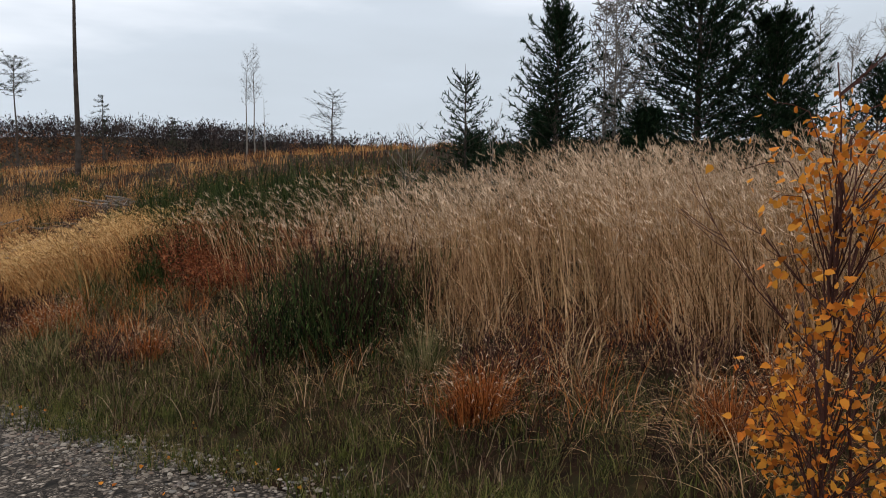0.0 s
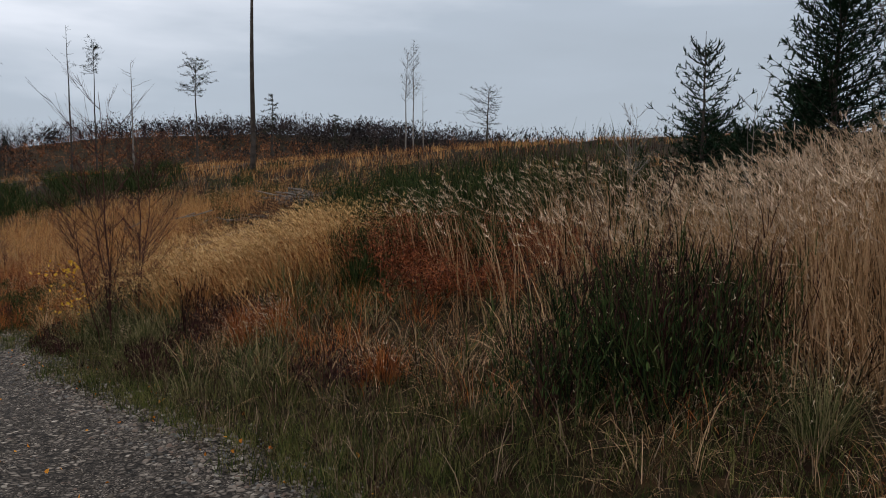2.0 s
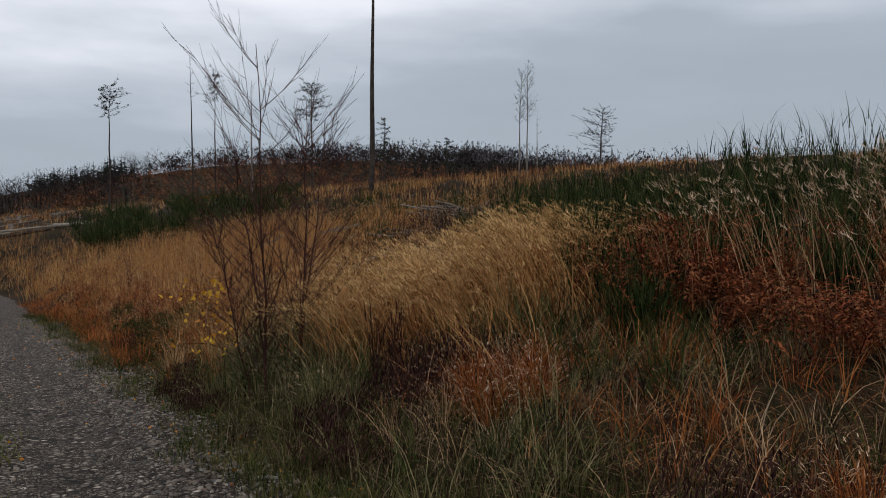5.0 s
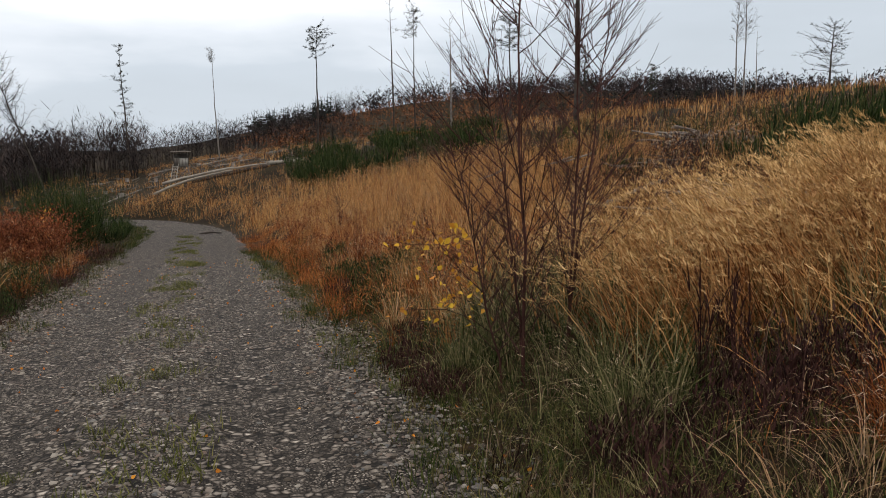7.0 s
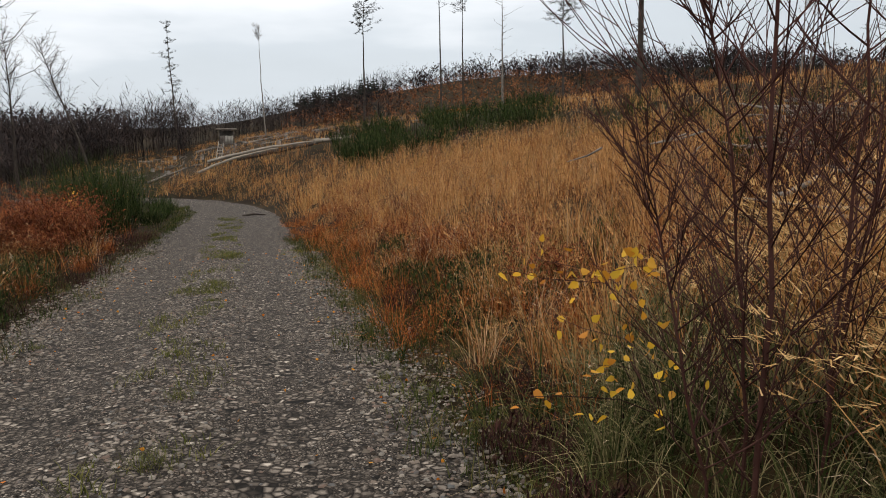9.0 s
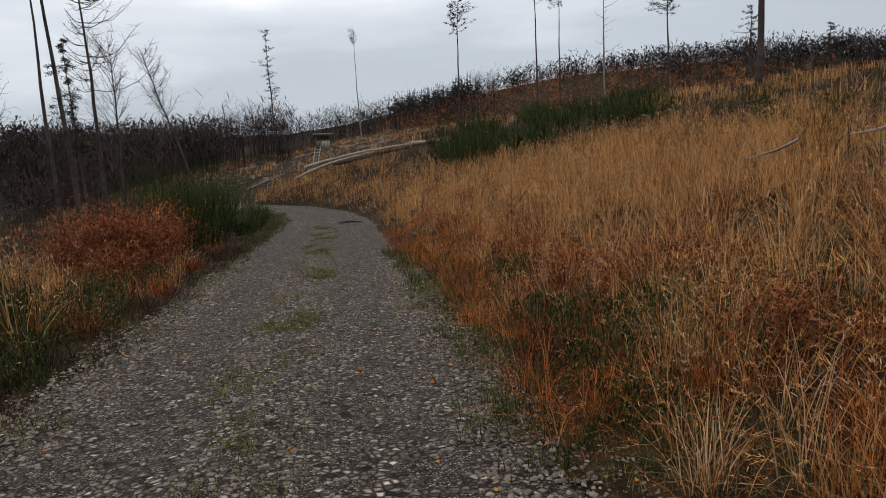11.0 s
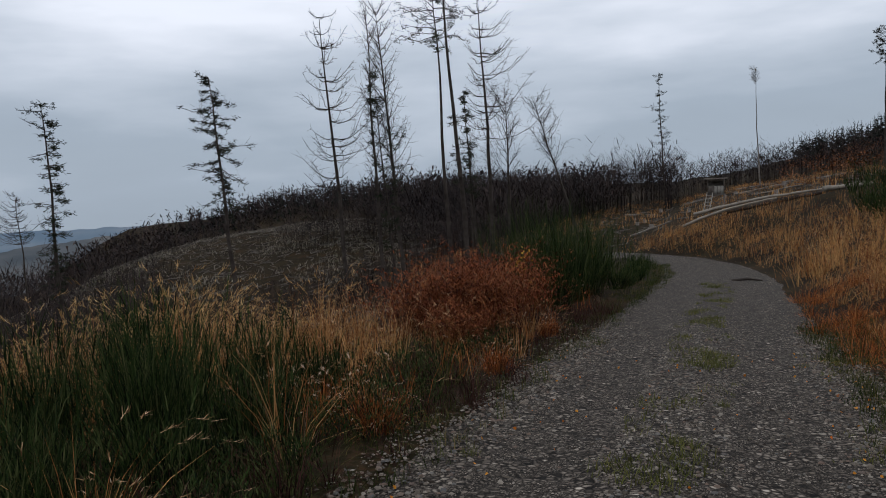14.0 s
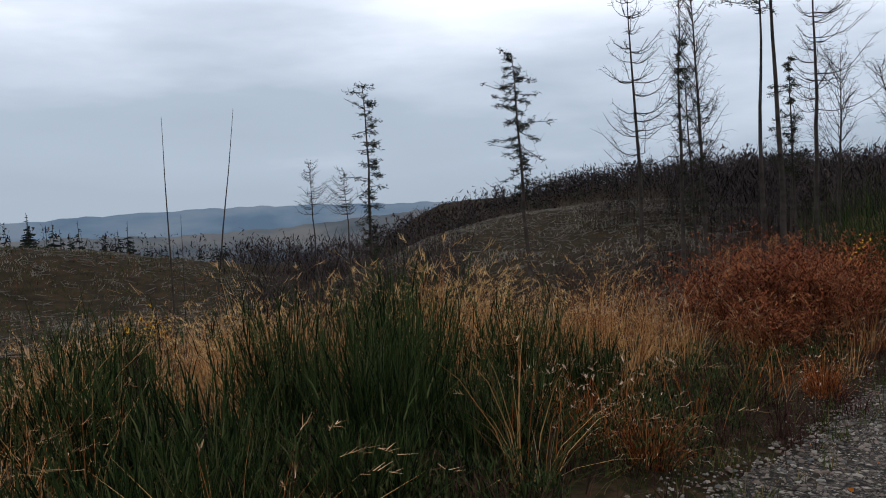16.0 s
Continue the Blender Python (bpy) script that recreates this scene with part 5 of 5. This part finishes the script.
young_birch(-8.2, 23.6, [(0, 0, 1.2, 0.02, 0.0), (0.15, 0.1, 1.0, 0.05, 0)], "tiny birch with bright yellow leaves in the grass", 60, (0.05, 0.0, 0.95, 0.25, 0.25, 0.2), twig_count=6, size=0.035)
young_birch(3.5, 27.3, [(0, 0, 1.1, 0.02, 0.0)], "small bare sapling in the grass", 0, None, twig_count=6)
for bx, by, bh in [(-3.3, 42.6, 1.5), (-3.6, 34.8, 1.3)]:
    young_birch(bx, by, [(0, 0, bh, 0.02, 0.0), (0.2, 0, bh * 0.8, -0.03, 0)], "small sapling with yellowing leaves", 50, (0.0, 0.0, bh * 0.8, 0.35, 0.35, 0.35), twig_count=6, size=0.05)
for bx, by, bh in [(10.2, 11.9, 1.9), (11.2, 12.6, 2.1), (9.9, 9.6, 2.0)]:
    young_birch(bx, by, [(0, 0, bh, 0.02, 0.0), (0.2, 0.1, bh * 0.8, 0.05, 0)], "thin bare sapling among broom", 0, None, PALE_BARK, twig_count=7)


# ---------------------------------------------------------------- logs, brush pile, hunting stand
def felled(name, a, b, r, label, mat=LOGS, bow=0.0):
    ob = thing(name, a[0], a[1], label, "log", "felled logs", z=a[2])
    a, b = np.array(a), np.array(b)
    s = np.linspace(0, 1, 12)[:, None]
    p = (b - a) * s + np.array([0, 0, bow]) * np.sin(np.pi * s) + rng.normal(0, 0.02, (12, 3))
    Bag().add(*tube(np.concatenate([p[:1] - 0.001 * (p[1:2] - p[:1]), p]), np.concatenate([[0.02], np.linspace(r, r * 0.55, 12)]), 9)).part("stem", mat, ob, smooth_faces=True)
    return ob


def at_land(x, y, up):
    return (x, y, float(land(x, y)) + up)


felled("felled_log", (-2.0, 77.0, -3.75), (4.3, 77.4, -1.95), 0.12, "long pale felled log lying on the bank", bow=0.25)
felled("felled_log", (-1.4, 82.0, -3.2), (8.6, 78.0, -1.35), 0.14, "long pale felled log lying on the bank", bow=0.25)
felled("felled_log", (1.0, 79.5, -2.9), (9.6, 80.0, -1.5), 0.22, "dark barked felled log", BARK, 0.1)
felled("felled_log", (7.2, 76.5, -1.4), (10.4, 77.6, -1.15), 0.2, "short pale log end", bow=0.0)
felled("felled_log", at_land(22, 99, 0.3), at_land(27, 97, 0.5), 0.25, "rust stained log on the clearing", RUST, 0.2)
felled("felled_log", at_land(5.0, 18.1, 0.5), at_land(5.7, 18.0, 0.55), 0.03, "short pale cut branch lying on grass", PALE_BARK)
felled("felled_log", at_land(3.5, 7.85, 0.05), at_land(4.05, 7.65, 0.07), 0.018, "pale dry stick on the turf", PALE_BARK)
felled("felled_log", at_land(3.48, 7.9, 0.0), at_land(3.46, 7.92, 0.24), 0.014, "pale dry stick stuck in the turf", PALE_BARK)
for k in range(26):
    lx, ly = rng.uniform(-14, 60), rng.uniform(88, 150)
    az = rng.uniform(-0.5, 0.5)
    n = rng.uniform(2, 7)
    felled("felled_log", at_land(lx, ly, 0.12), at_land(lx + n * math.cos(az), ly + n * math.sin(az), 0.15), rng.uniform(0.1, 0.2), "grey felled log lying on the clearing", PALE_BARK)

pile = thing("brush_pile", 12.0, 25.0, "pile of bleached cut branches on the bank", "brush pile")
bag = Bag()
for k in range(230):
    c = np.array([rng.normal(0, 0.6), rng.normal(0, 0.45), abs(rng.normal(0.32, 0.16))])
    az, n = rng.normal(0.1, 0.7), rng.uniform(0.4, 1.3)
    d = np.array([math.cos(az), math.sin(az), rng.normal(0, 0.16)]) * n / 2
    bag.add(*tube(np.stack([c - d, c + rng.normal(0, 0.03, 3), c + d]), [0.03, 0.026, 0.012], 5))
bag.part("branch_mass", PALE_BARK, pile)
for px, py in [(8.6, 22.2), (6.4, 17.6)]:
    p2 = thing("brush_pile", px, py, "scattered dry branches in the grass", "brush pile")
    bag = Bag()
    for k in range(45):
        c = np.array([rng.normal(0, 0.7), rng.normal(0, 0.5), abs(rng.normal(0.2, 0.12))])
        az, n = rng.uniform(0, 3.1), rng.uniform(0.4, 1.2)
        d = np.array([math.cos(az), math.sin(az), rng.normal(0, 0.2)]) * n / 2
        bag.add(*tube(np.stack([c - d, c + rng.normal(0, 0.03, 3), c + d]), [0.016, 0.013, 0.006], 4))
    bag.part("branch_mass", PALE_BARK, p2)


def box(x0, y0, z0, x1, y1, z1):
    v = [(x, y, z) for z in (z0, z1) for x, y in ((x0, y0), (x1, y0), (x1, y1), (x0, y1))]
    return v, [(0, 3, 2, 1), (4, 5, 6, 7), (0, 1, 5, 4), (1, 2, 6, 5), (2, 3, 7, 6), (3, 0, 4, 7)]


stand = thing("hunting_stand", 0.25, 92.5, "raised wooden hunting stand with a pitched roof and ladder", "hunting stand", z=float(land(0.25, 92.5)) - 0.1)
floor_z = 1.55
for sx in (-1, 1):
    for sy in (-1, 1):
        Bag().add(*tube([(sx * 0.85, sy * 0.8, -0.3), (sx * 0.62, sy * 0.6, floor_z)], [0.07, 0.06], 6)).part("leg", BOARD, stand)
    Bag().add(*tube([(sx * 0.8, -0.8, 0.2), (-sx * 0.65, -0.66, floor_z - 0.2)], [0.035, 0.035], 5)).part("brace", BOARD, stand)
Bag().add(*box(-0.75, -0.75, floor_z, 0.75, 0.75, floor_z + 0.08)).part("platform", BOARD, stand)
for k in range(5):
    Bag().add(*box(-0.7 + k * 0.28, -0.72, floor_z + 0.08, -0.45 + k * 0.28, -0.68, floor_z + 0.85)).part("board", PANEL if k > 1 else BOARD, stand)
for sx in (-1, 1):
    Bag().add(*box(sx * 0.7 - 0.02, -0.68, floor_z + 0.08, sx * 0.7 + 0.02, 0.68, floor_z + 0.85)).part("side_wall", BOARD, stand)
    for sy in (-1, 1):
        Bag().add(*box(sx * 0.68 - 0.04, sy * 0.68 - 0.04, floor_z + 0.08, sx * 0.68 + 0.04, sy * 0.68 + 0.04, floor_z + 1.45)).part("post", BOARD, stand)
Bag().add(*box(-0.7, 0.68, floor_z + 0.08, 0.7, 0.72, floor_z + 1.3)).part("back_wall", BOARD, stand)
roof = Bag().add(*box(-1.0, -1.0, floor_z + 1.45, 1.0, 1.0, floor_z + 1.55)).part("roof", BOARD, stand)
for sx in (-0.25, 0.25):
    Bag().add(*tube([(-0.9 + sx, -1.7, -0.1), (-0.5 + sx, -0.75, floor_z + 0.3)], [0.04, 0.035], 5)).part("ladder_rail", PANEL, stand)
for k in range(6):
    q = (k + 0.6) / 6.5
    Bag().add(*tube([(-1.15 + 0.4 * q, -1.7 + 0.95 * q, -0.1 + 1.95 * q), (-0.65 + 0.4 * q, -1.7 + 0.95 * q, -0.1 + 1.95 * q)], [0.025, 0.025], 5)).part("rung", PANEL, stand)

# ---------------------------------------------------------------- stumps on the clearing
def stump(x, y, r, h):
    ob = thing("stump", x, y, "grey weathered tree stump on the clearing", "stump", "tree stumps")
    Bag().add(*tube([(0, 0, -0.1), (0, 0, 0.05), (0, 0, h), (0, 0, h + 0.005)], [r * 1.35, r * 1.1, r, 0.02], 9)).part("wood", PALE_BARK, ob)


for k in range(30):
    stump(rng.uniform(-12, 40), rng.uniform(86, 140), rng.uniform(0.15, 0.3), rng.uniform(0.2, 0.5))

# ---------------------------------------------------------------- far woods (uncountable)
def wood_mass(name, n, x0, x1, y0, y1, tall, mat, label, keep=None, spread_out=0.27, conifer=False, twigs=15, fat=0.7):
    x, y = rng.uniform(x0, x1, n * 4), rng.uniform(y0, y1, n * 4)
    if keep is not None:
        ok = keep(x, y)
        x, y = x[ok], y[ok]
    x, y = x[:n], y[:n]
    n = len(x)
    h = rng.uniform(*tall, n) * np.where(rng.random(n) < 0.35, rng.uniform(0.4, 0.8, n), 1.0)
    base = np.stack([x, y, land(x, y) - 0.3], -1)
    up = np.stack([rng.normal(0, 0.03, n), rng.normal(0, 0.03, n), np.ones(n)], -1)
    bag = Bag()
    bag.add(*sticks(base, base + up * h[:, None] * (1.0 if conifer else 0.62), 0.02 * h + 0.04 if conifer else 0.007 * h + 0.03))
    if conifer:
        for k in range(twigs):
            az = rng.uniform(0, 2 * np.pi, n)
            f = rng.uniform(0.06, 0.97, n)[:, None]
            a = base + up * h[:, None] * f
            size = (h * spread_out)[:, None] * (1.05 - f)
            d = np.stack([np.cos(az), np.sin(az), np.full(n, -0.15)], -1)
            bag.add(*sticks(a, a + d * size, np.maximum(0.09 * h * (1.1 - f[:, 0]), 0.15)))
    else:
        low, half = (0.6, 0.4) if fat < 2.5 else (0.47, 0.5)
        core = base + up * (low * h)[:, None]
        girth = rng.uniform(0.75, 1.25, n)
        for k in range(twigs):
            ball = rng.normal(0, 1, (n, 3)) * [1, 1, 0.9] + [0, 0, 0.25]
            ball /= np.linalg.norm(ball, axis=1, keepdims=True)
            b = core + ball * np.stack([h * spread_out * girth, h * spread_out * girth, half * h], -1) * rng.uniform(0.35, 1.0, (n, 1)) ** 0.6
            if k < 5:
                a = base + up * (h * rng.uniform(0.25, 0.55, n))[:, None]
                bag.add(*sticks(a, b, 0.006 * h + 0.02, cross=False))
            for j in range(3):
                out = 0.7 * ball + [0, 0, 0.25] if fat < 2.5 else 0.0
                e = b + (out + rng.normal(0, 0.6, (n, 3))) * (h * rng.uniform(0.04, 0.1, n))[:, None]
                bag.add(*sticks(b - 0.5 * (e - b), e, fat * (0.007 * h + 0.045), cross=False))
                b = b + rng.normal(0, 0.07, (n, 3)) * h[:, None]
    ob = tagged(new(name), label, "woodland", kind="stuff")
    bag.part("branch_mass", mat, ob)
    return ob


wood_mass("bare_wood", 750, -75, -6, 138, 215, (7, 11.5), WOOD, "bare brown wood along the far edge of the clearing", lambda x, y: (y > 136 + 0.35 * (x + 8)) & (x < -5 + 0.06 * (y - 138)), 0.28, twigs=24, fat=1.1)
wood_mass("bare_wood", 420, -6, 40, 178, 240, (5, 9), WOOD, "bare brown wood behind the hunting stand", None, 0.3, twigs=15, fat=1.4)
wood_mass("russet_wood", 7, 5, 12, 112, 128, (1.8, 3.2), RUSSET, "small orange-leaved oaks on the clearing", None, 0.4, twigs=22, fat=1.6)
wood_mass("dark_spruce_wood", 150, 25, 58, 292, 318, (7, 10.5), CONIFER, "dark block of spruce wood on the hill", None, 0.34, True, 22)
wood_mass("bare_wood", 50, 56, 66, 294, 314, (8, 11), WOOD, "bare trees at the end of the spruce block", twigs=14)
wood_mass("russet_wood", 1100, 18, 120, 172, 290, (2.0, 4.0), RUSSET, "russet young wood on the slope", None, 0.4, twigs=7, fat=6.0)
wood_mass("bare_wood", 1500, 55, 200, 165, 300, (5, 9), WOOD, "bare brown wood covering the hill", lambda x, y: y > 305 - 0.95 * x, 0.34, twigs=10, fat=4.0)
wood_mass("bare_wood", 800, 62, 210, 85, 190, (2.5, 5.5), WOOD, "bare wood along the ridge", lambda x, y: x + 0.25 * y > 112, 0.36, twigs=9, fat=3.0)
wood_mass("dark_spruce_wood", 60, 85, 150, 150, 200, (4, 7), CONIFER, "scattered dark spruces on the ridge", None, 0.25, True, 18)
wood_mass("russet_wood", 160, 45, 120, 85, 170, (1.5, 3.0), RUSSET, "russet scrub on the ridge", None, 0.4, twigs=8, fat=1.6)
wood_mass("bare_wood", 700, -235, -105, 225, 330, (6, 10), WOOD, "brown wood covering the hill beyond the valley", lambda x, y: ((x + 148) / 48) ** 2 + ((y - 280) / 50) ** 2 < 1, 0.34, twigs=10, fat=4.5)
wood_mass("dark_spruce_wood", 160, -235, -105, 215, 300, (5, 9), CONIFER, "dark spruces on the hill beyond the valley", lambda x, y: ((x + 148) / 50) ** 2 + ((y - 262) / 45) ** 2 < 1, 0.26, True, 16)
wood_mass("bare_wood", 520, -100, -30, 225, 290, (10, 14), WOOD, "dark brown wood on the second hill", None, 0.3, twigs=12, fat=4.5)
wood_mass("bare_wood", 440, -62, -20, 110, 205, (6, 10), WOOD, "bare wood at the head of the valley", lambda x, y: x > -0.42 * (y - 19), 0.27, twigs=18, fat=1.1)
wood_mass("dark_spruce_wood", 240, -262, -192, 55, 150, (5, 10), CONIFER, "dark wood along the crest beyond the clearing", lambda x, y: x < -196 + 0.25 * (y - 80), 0.3, True, 18)
wood_mass("bare_wood", 240, -262, -180, 55, 170, (5, 9), WOOD, "bare dark wood along the crest beyond the clearing", lambda x, y: x < -190 + 0.3 * (y - 80), 0.33, twigs=10, fat=3.5)
wood_mass("bare_wood", 760, -260, -105, 105, 215, (6, 10), WOOD, "brown wood filling the valley", lambda x, y: y > 108 - 0.32 * (x + 105), 0.33, twigs=10, fat=3.5)
wood_mass("bare_wood", 300, -88, -44, 48, 105, (6, 11), WOOD, "bare trees on the valley slope", lambda x, y: (-x > 0.85 * (y - 19)) & (-x < 1.5 * (y - 19)), 0.24, twigs=20, fat=0.6)
wood_mass("thicket", 420, -62, -20, 36, 76, (1.8, 4.5), WOOD, "bare dark thicket below the track", lambda x, y: (x < -18 - 0.1 * (y - 36)) & (-x < 1.35 * (y - 19)), 0.25, twigs=11, fat=0.5)
wood_mass("thicket", 160, -30, -12, 62, 92, (2.0, 5.0), WOOD, "bare thicket below the bend", None, 0.22, twigs=12, fat=0.5)
wood_mass("thicket", 60, -34, -18, 26, 50, (1.0, 2.2), HEATHER, "dark bare saplings on the drop", None, 0.25, twigs=12, fat=0.25)
wood_mass("scrub", 520, -205, -90, 40, 112, (0.5, 1.6), RUSSET, "low scrub on the cleared slope", None, 0.4, twigs=5)
wood_mass("scrub", 420, -115, -45, 105, 205, (0.5, 1.8), WOOD, "stumps and scrub on the cleared slope", None, 0.4, twigs=6)


def brash(name, n, x0, x1, y0, y1, size, label, keep=None):
    """Bleached cut branches strewn over a cleared slope."""
    x, y = rng.uniform(x0, x1, n), rng.uniform(y0, y1, n)
    if keep is not None:
        ok = keep(x, y)
        x, y = x[ok], y[ok]
    az, k = rng.uniform(0, np.pi, len(x)), rng.uniform(0.4, 1.0, len(x)) * size
    x2, y2 = x + k * np.cos(az), y + k * np.sin(az)
    a, b = np.stack([x, y, land(x, y) + 0.12], -1), np.stack([x2, y2, land(x2, y2) + rng.uniform(0.1, 0.4, len(x))], -1)
    ob = tagged(new(name), label, "brash", kind="stuff")
    Bag().add(*sticks(a, b, 0.06 + 0.04 * size)).part("branch_mass", PALE_BARK, ob)


brash("brash", 1500, -210, -85, 35, 115, 3.0, "bleached brash strewn over the cleared slope")
brash("brash", 1500, -115, -45, 105, 205, 3.0, "bleached brash on the far cleared hillside")
brash("brash", 500, -16, 45, 80, 150, 1.6, "bleached brash on the clearing", lambda x, y: off_road(x, y, 1.0))
brash("brash", 260, -32, -9, 28, 75, 1.2, "dead branches on the falling slope")

# ---------------------------------------------------------------- stones on the track
def stones(name, x, y, size, mat, label):
    n = len(x)
    o = np.array([(1, 0, 0), (0, 1, 0), (-1, 0, 0), (0, -1, 0), (0.5, 0.5, 0.8), (-0.6, 0.3, 0.75), (-0.2, -0.6, 0.8), (0.55, -0.4, 0.7)], float)
    v = o[None] * (1 + rng.normal(0, 0.16, (n, 8, 3))) * (size[:, None] * np.stack([rng.uniform(0.7, 1.3, n), rng.uniform(0.6, 1.0, n), rng.uniform(0.35, 0.7, n)], -1))[:, None]
    a = rng.uniform(0, 2 * np.pi, n)
    c, s = np.cos(a)[:, None], np.sin(a)[:, None]
    vx, vy = v[..., 0] * c - v[..., 1] * s, v[..., 0] * s + v[..., 1] * c
    v = np.stack([vx + x[:, None], vy + y[:, None], v[..., 2] + (road_top(x, y) - 0.15 * size)[:, None]], -1)
    q = np.array([(4, 5, 6, 7), (0, 1, 5, 4), (1, 2, 6, 5), (2, 3, 7, 6), (3, 0, 4, 7)])
    ob = tagged(new(name), label, "gravel", kind="stuff")
    Bag().add(v, (q[None] + 8 * np.arange(n)[:, None, None])).part("stone_mass", mat, ob)


def ruts(x, y):
    o = np.abs(x - np.interp(y, ROAD_Y, ROAD_X))
    return 0.12 + 0.88 * smooth(0.2, 0.75, np.abs(o - 0.95)) + 0.4 * (wave(2 * x, 2 * y, 6) > 0.2)


sx, sy = spread(24000, -2.4, 2.5, 3, 34, lambda x, y: np.minimum(ruts(x, y), 1) * (0.25 + 0.75 * np.exp(-np.abs(y - 18) / 9)))
stones("gravel_stones", sx, sy, 0.007 + 0.014 * rng.random(len(sx)) ** 2, STONE, "loose crushed grey stones on the track")
sx, sy = spread(15000, -2.3, 2.4, 3, 32, lambda x, y: (0.12 + 0.5 * smooth(0.6, 0.3, np.abs(x - np.interp(y, ROAD_Y, ROAD_X))) + smooth(1.15, 1.7, np.abs(x - np.interp(y, ROAD_Y, ROAD_X)))) * (road_gap(x, y) < 2.1))
stones("gravel_stones", sx, sy, 0.013 + 0.02 * rng.random(len(sx)) ** 2, STONE, "larger pale stones along the track edges")
lit = Bag()
lx, ly = spread(420, -1.9, 2.6, 4, 30, lambda x, y: 0.3 + 0.7 * (np.abs(x) > 1.2))
leaves(lit, np.stack([lx, ly, road_top(lx, ly) + 0.012], -1), np.full(len(lx), 0.03))
litter = tagged(new("fallen_leaves"), "fallen yellow and brown leaves on gravel", "leaves", kind="stuff")
lit.part("leaves", ORANGE, litter)

# rosettes and tufts growing in the track
for gx, gy, gs in [(-0.14, 16.7, 1.5), (0.3, 28.6, 1.0), (0.08, 24.6, 0.9), (0.04, 22.8, 0.9), (-0.03, 21.7, 0.8), (-1.55, 24.0, 0.8), (0.2, 29.4, 1.2), (-0.07, 18.1, 1.0), (1.5, 16.6, 0.7), (1.5, 18.2, 0.7), (-0.9, 14.5, 0.7), (0.4, 26.2, 0.8), (-1.6, 20.6, 0.7)]:
    tuft = thing("grass_tuft", gx, gy, "small green grass tuft growing in the gravel", "grass tuft", "tufts in the track", z=float(road_top(gx, gy)))
    n = int(110 * gs)
    root = np.stack([rng.normal(0, 0.06 * gs, n), rng.normal(0, 0.06 * gs, n), np.full(n, -0.005)], -1)
    v, f, _ = ribbons(root, rng.uniform(0.05, 0.13, n) * gs, np.full(n, 0.004), rng.uniform(0, 6.3, n), rng.uniform(0.3, 0.95, n), 2)
    Bag().add(v, f).part("blade_mass", MOSS, tuft)
mark = thing("branch", 1.3, 47.6, "dark stick lying across the gravel", "branch", z=float(road_top(1.3, 47.6)))
Bag().add(*tube([(-0.5, 0, 0.03), (0, 0.1, 0.07), (0.55, 0.05, 0.03)], [0.04, 0.05, 0.02], 6)).part("wood", BARK, mark)
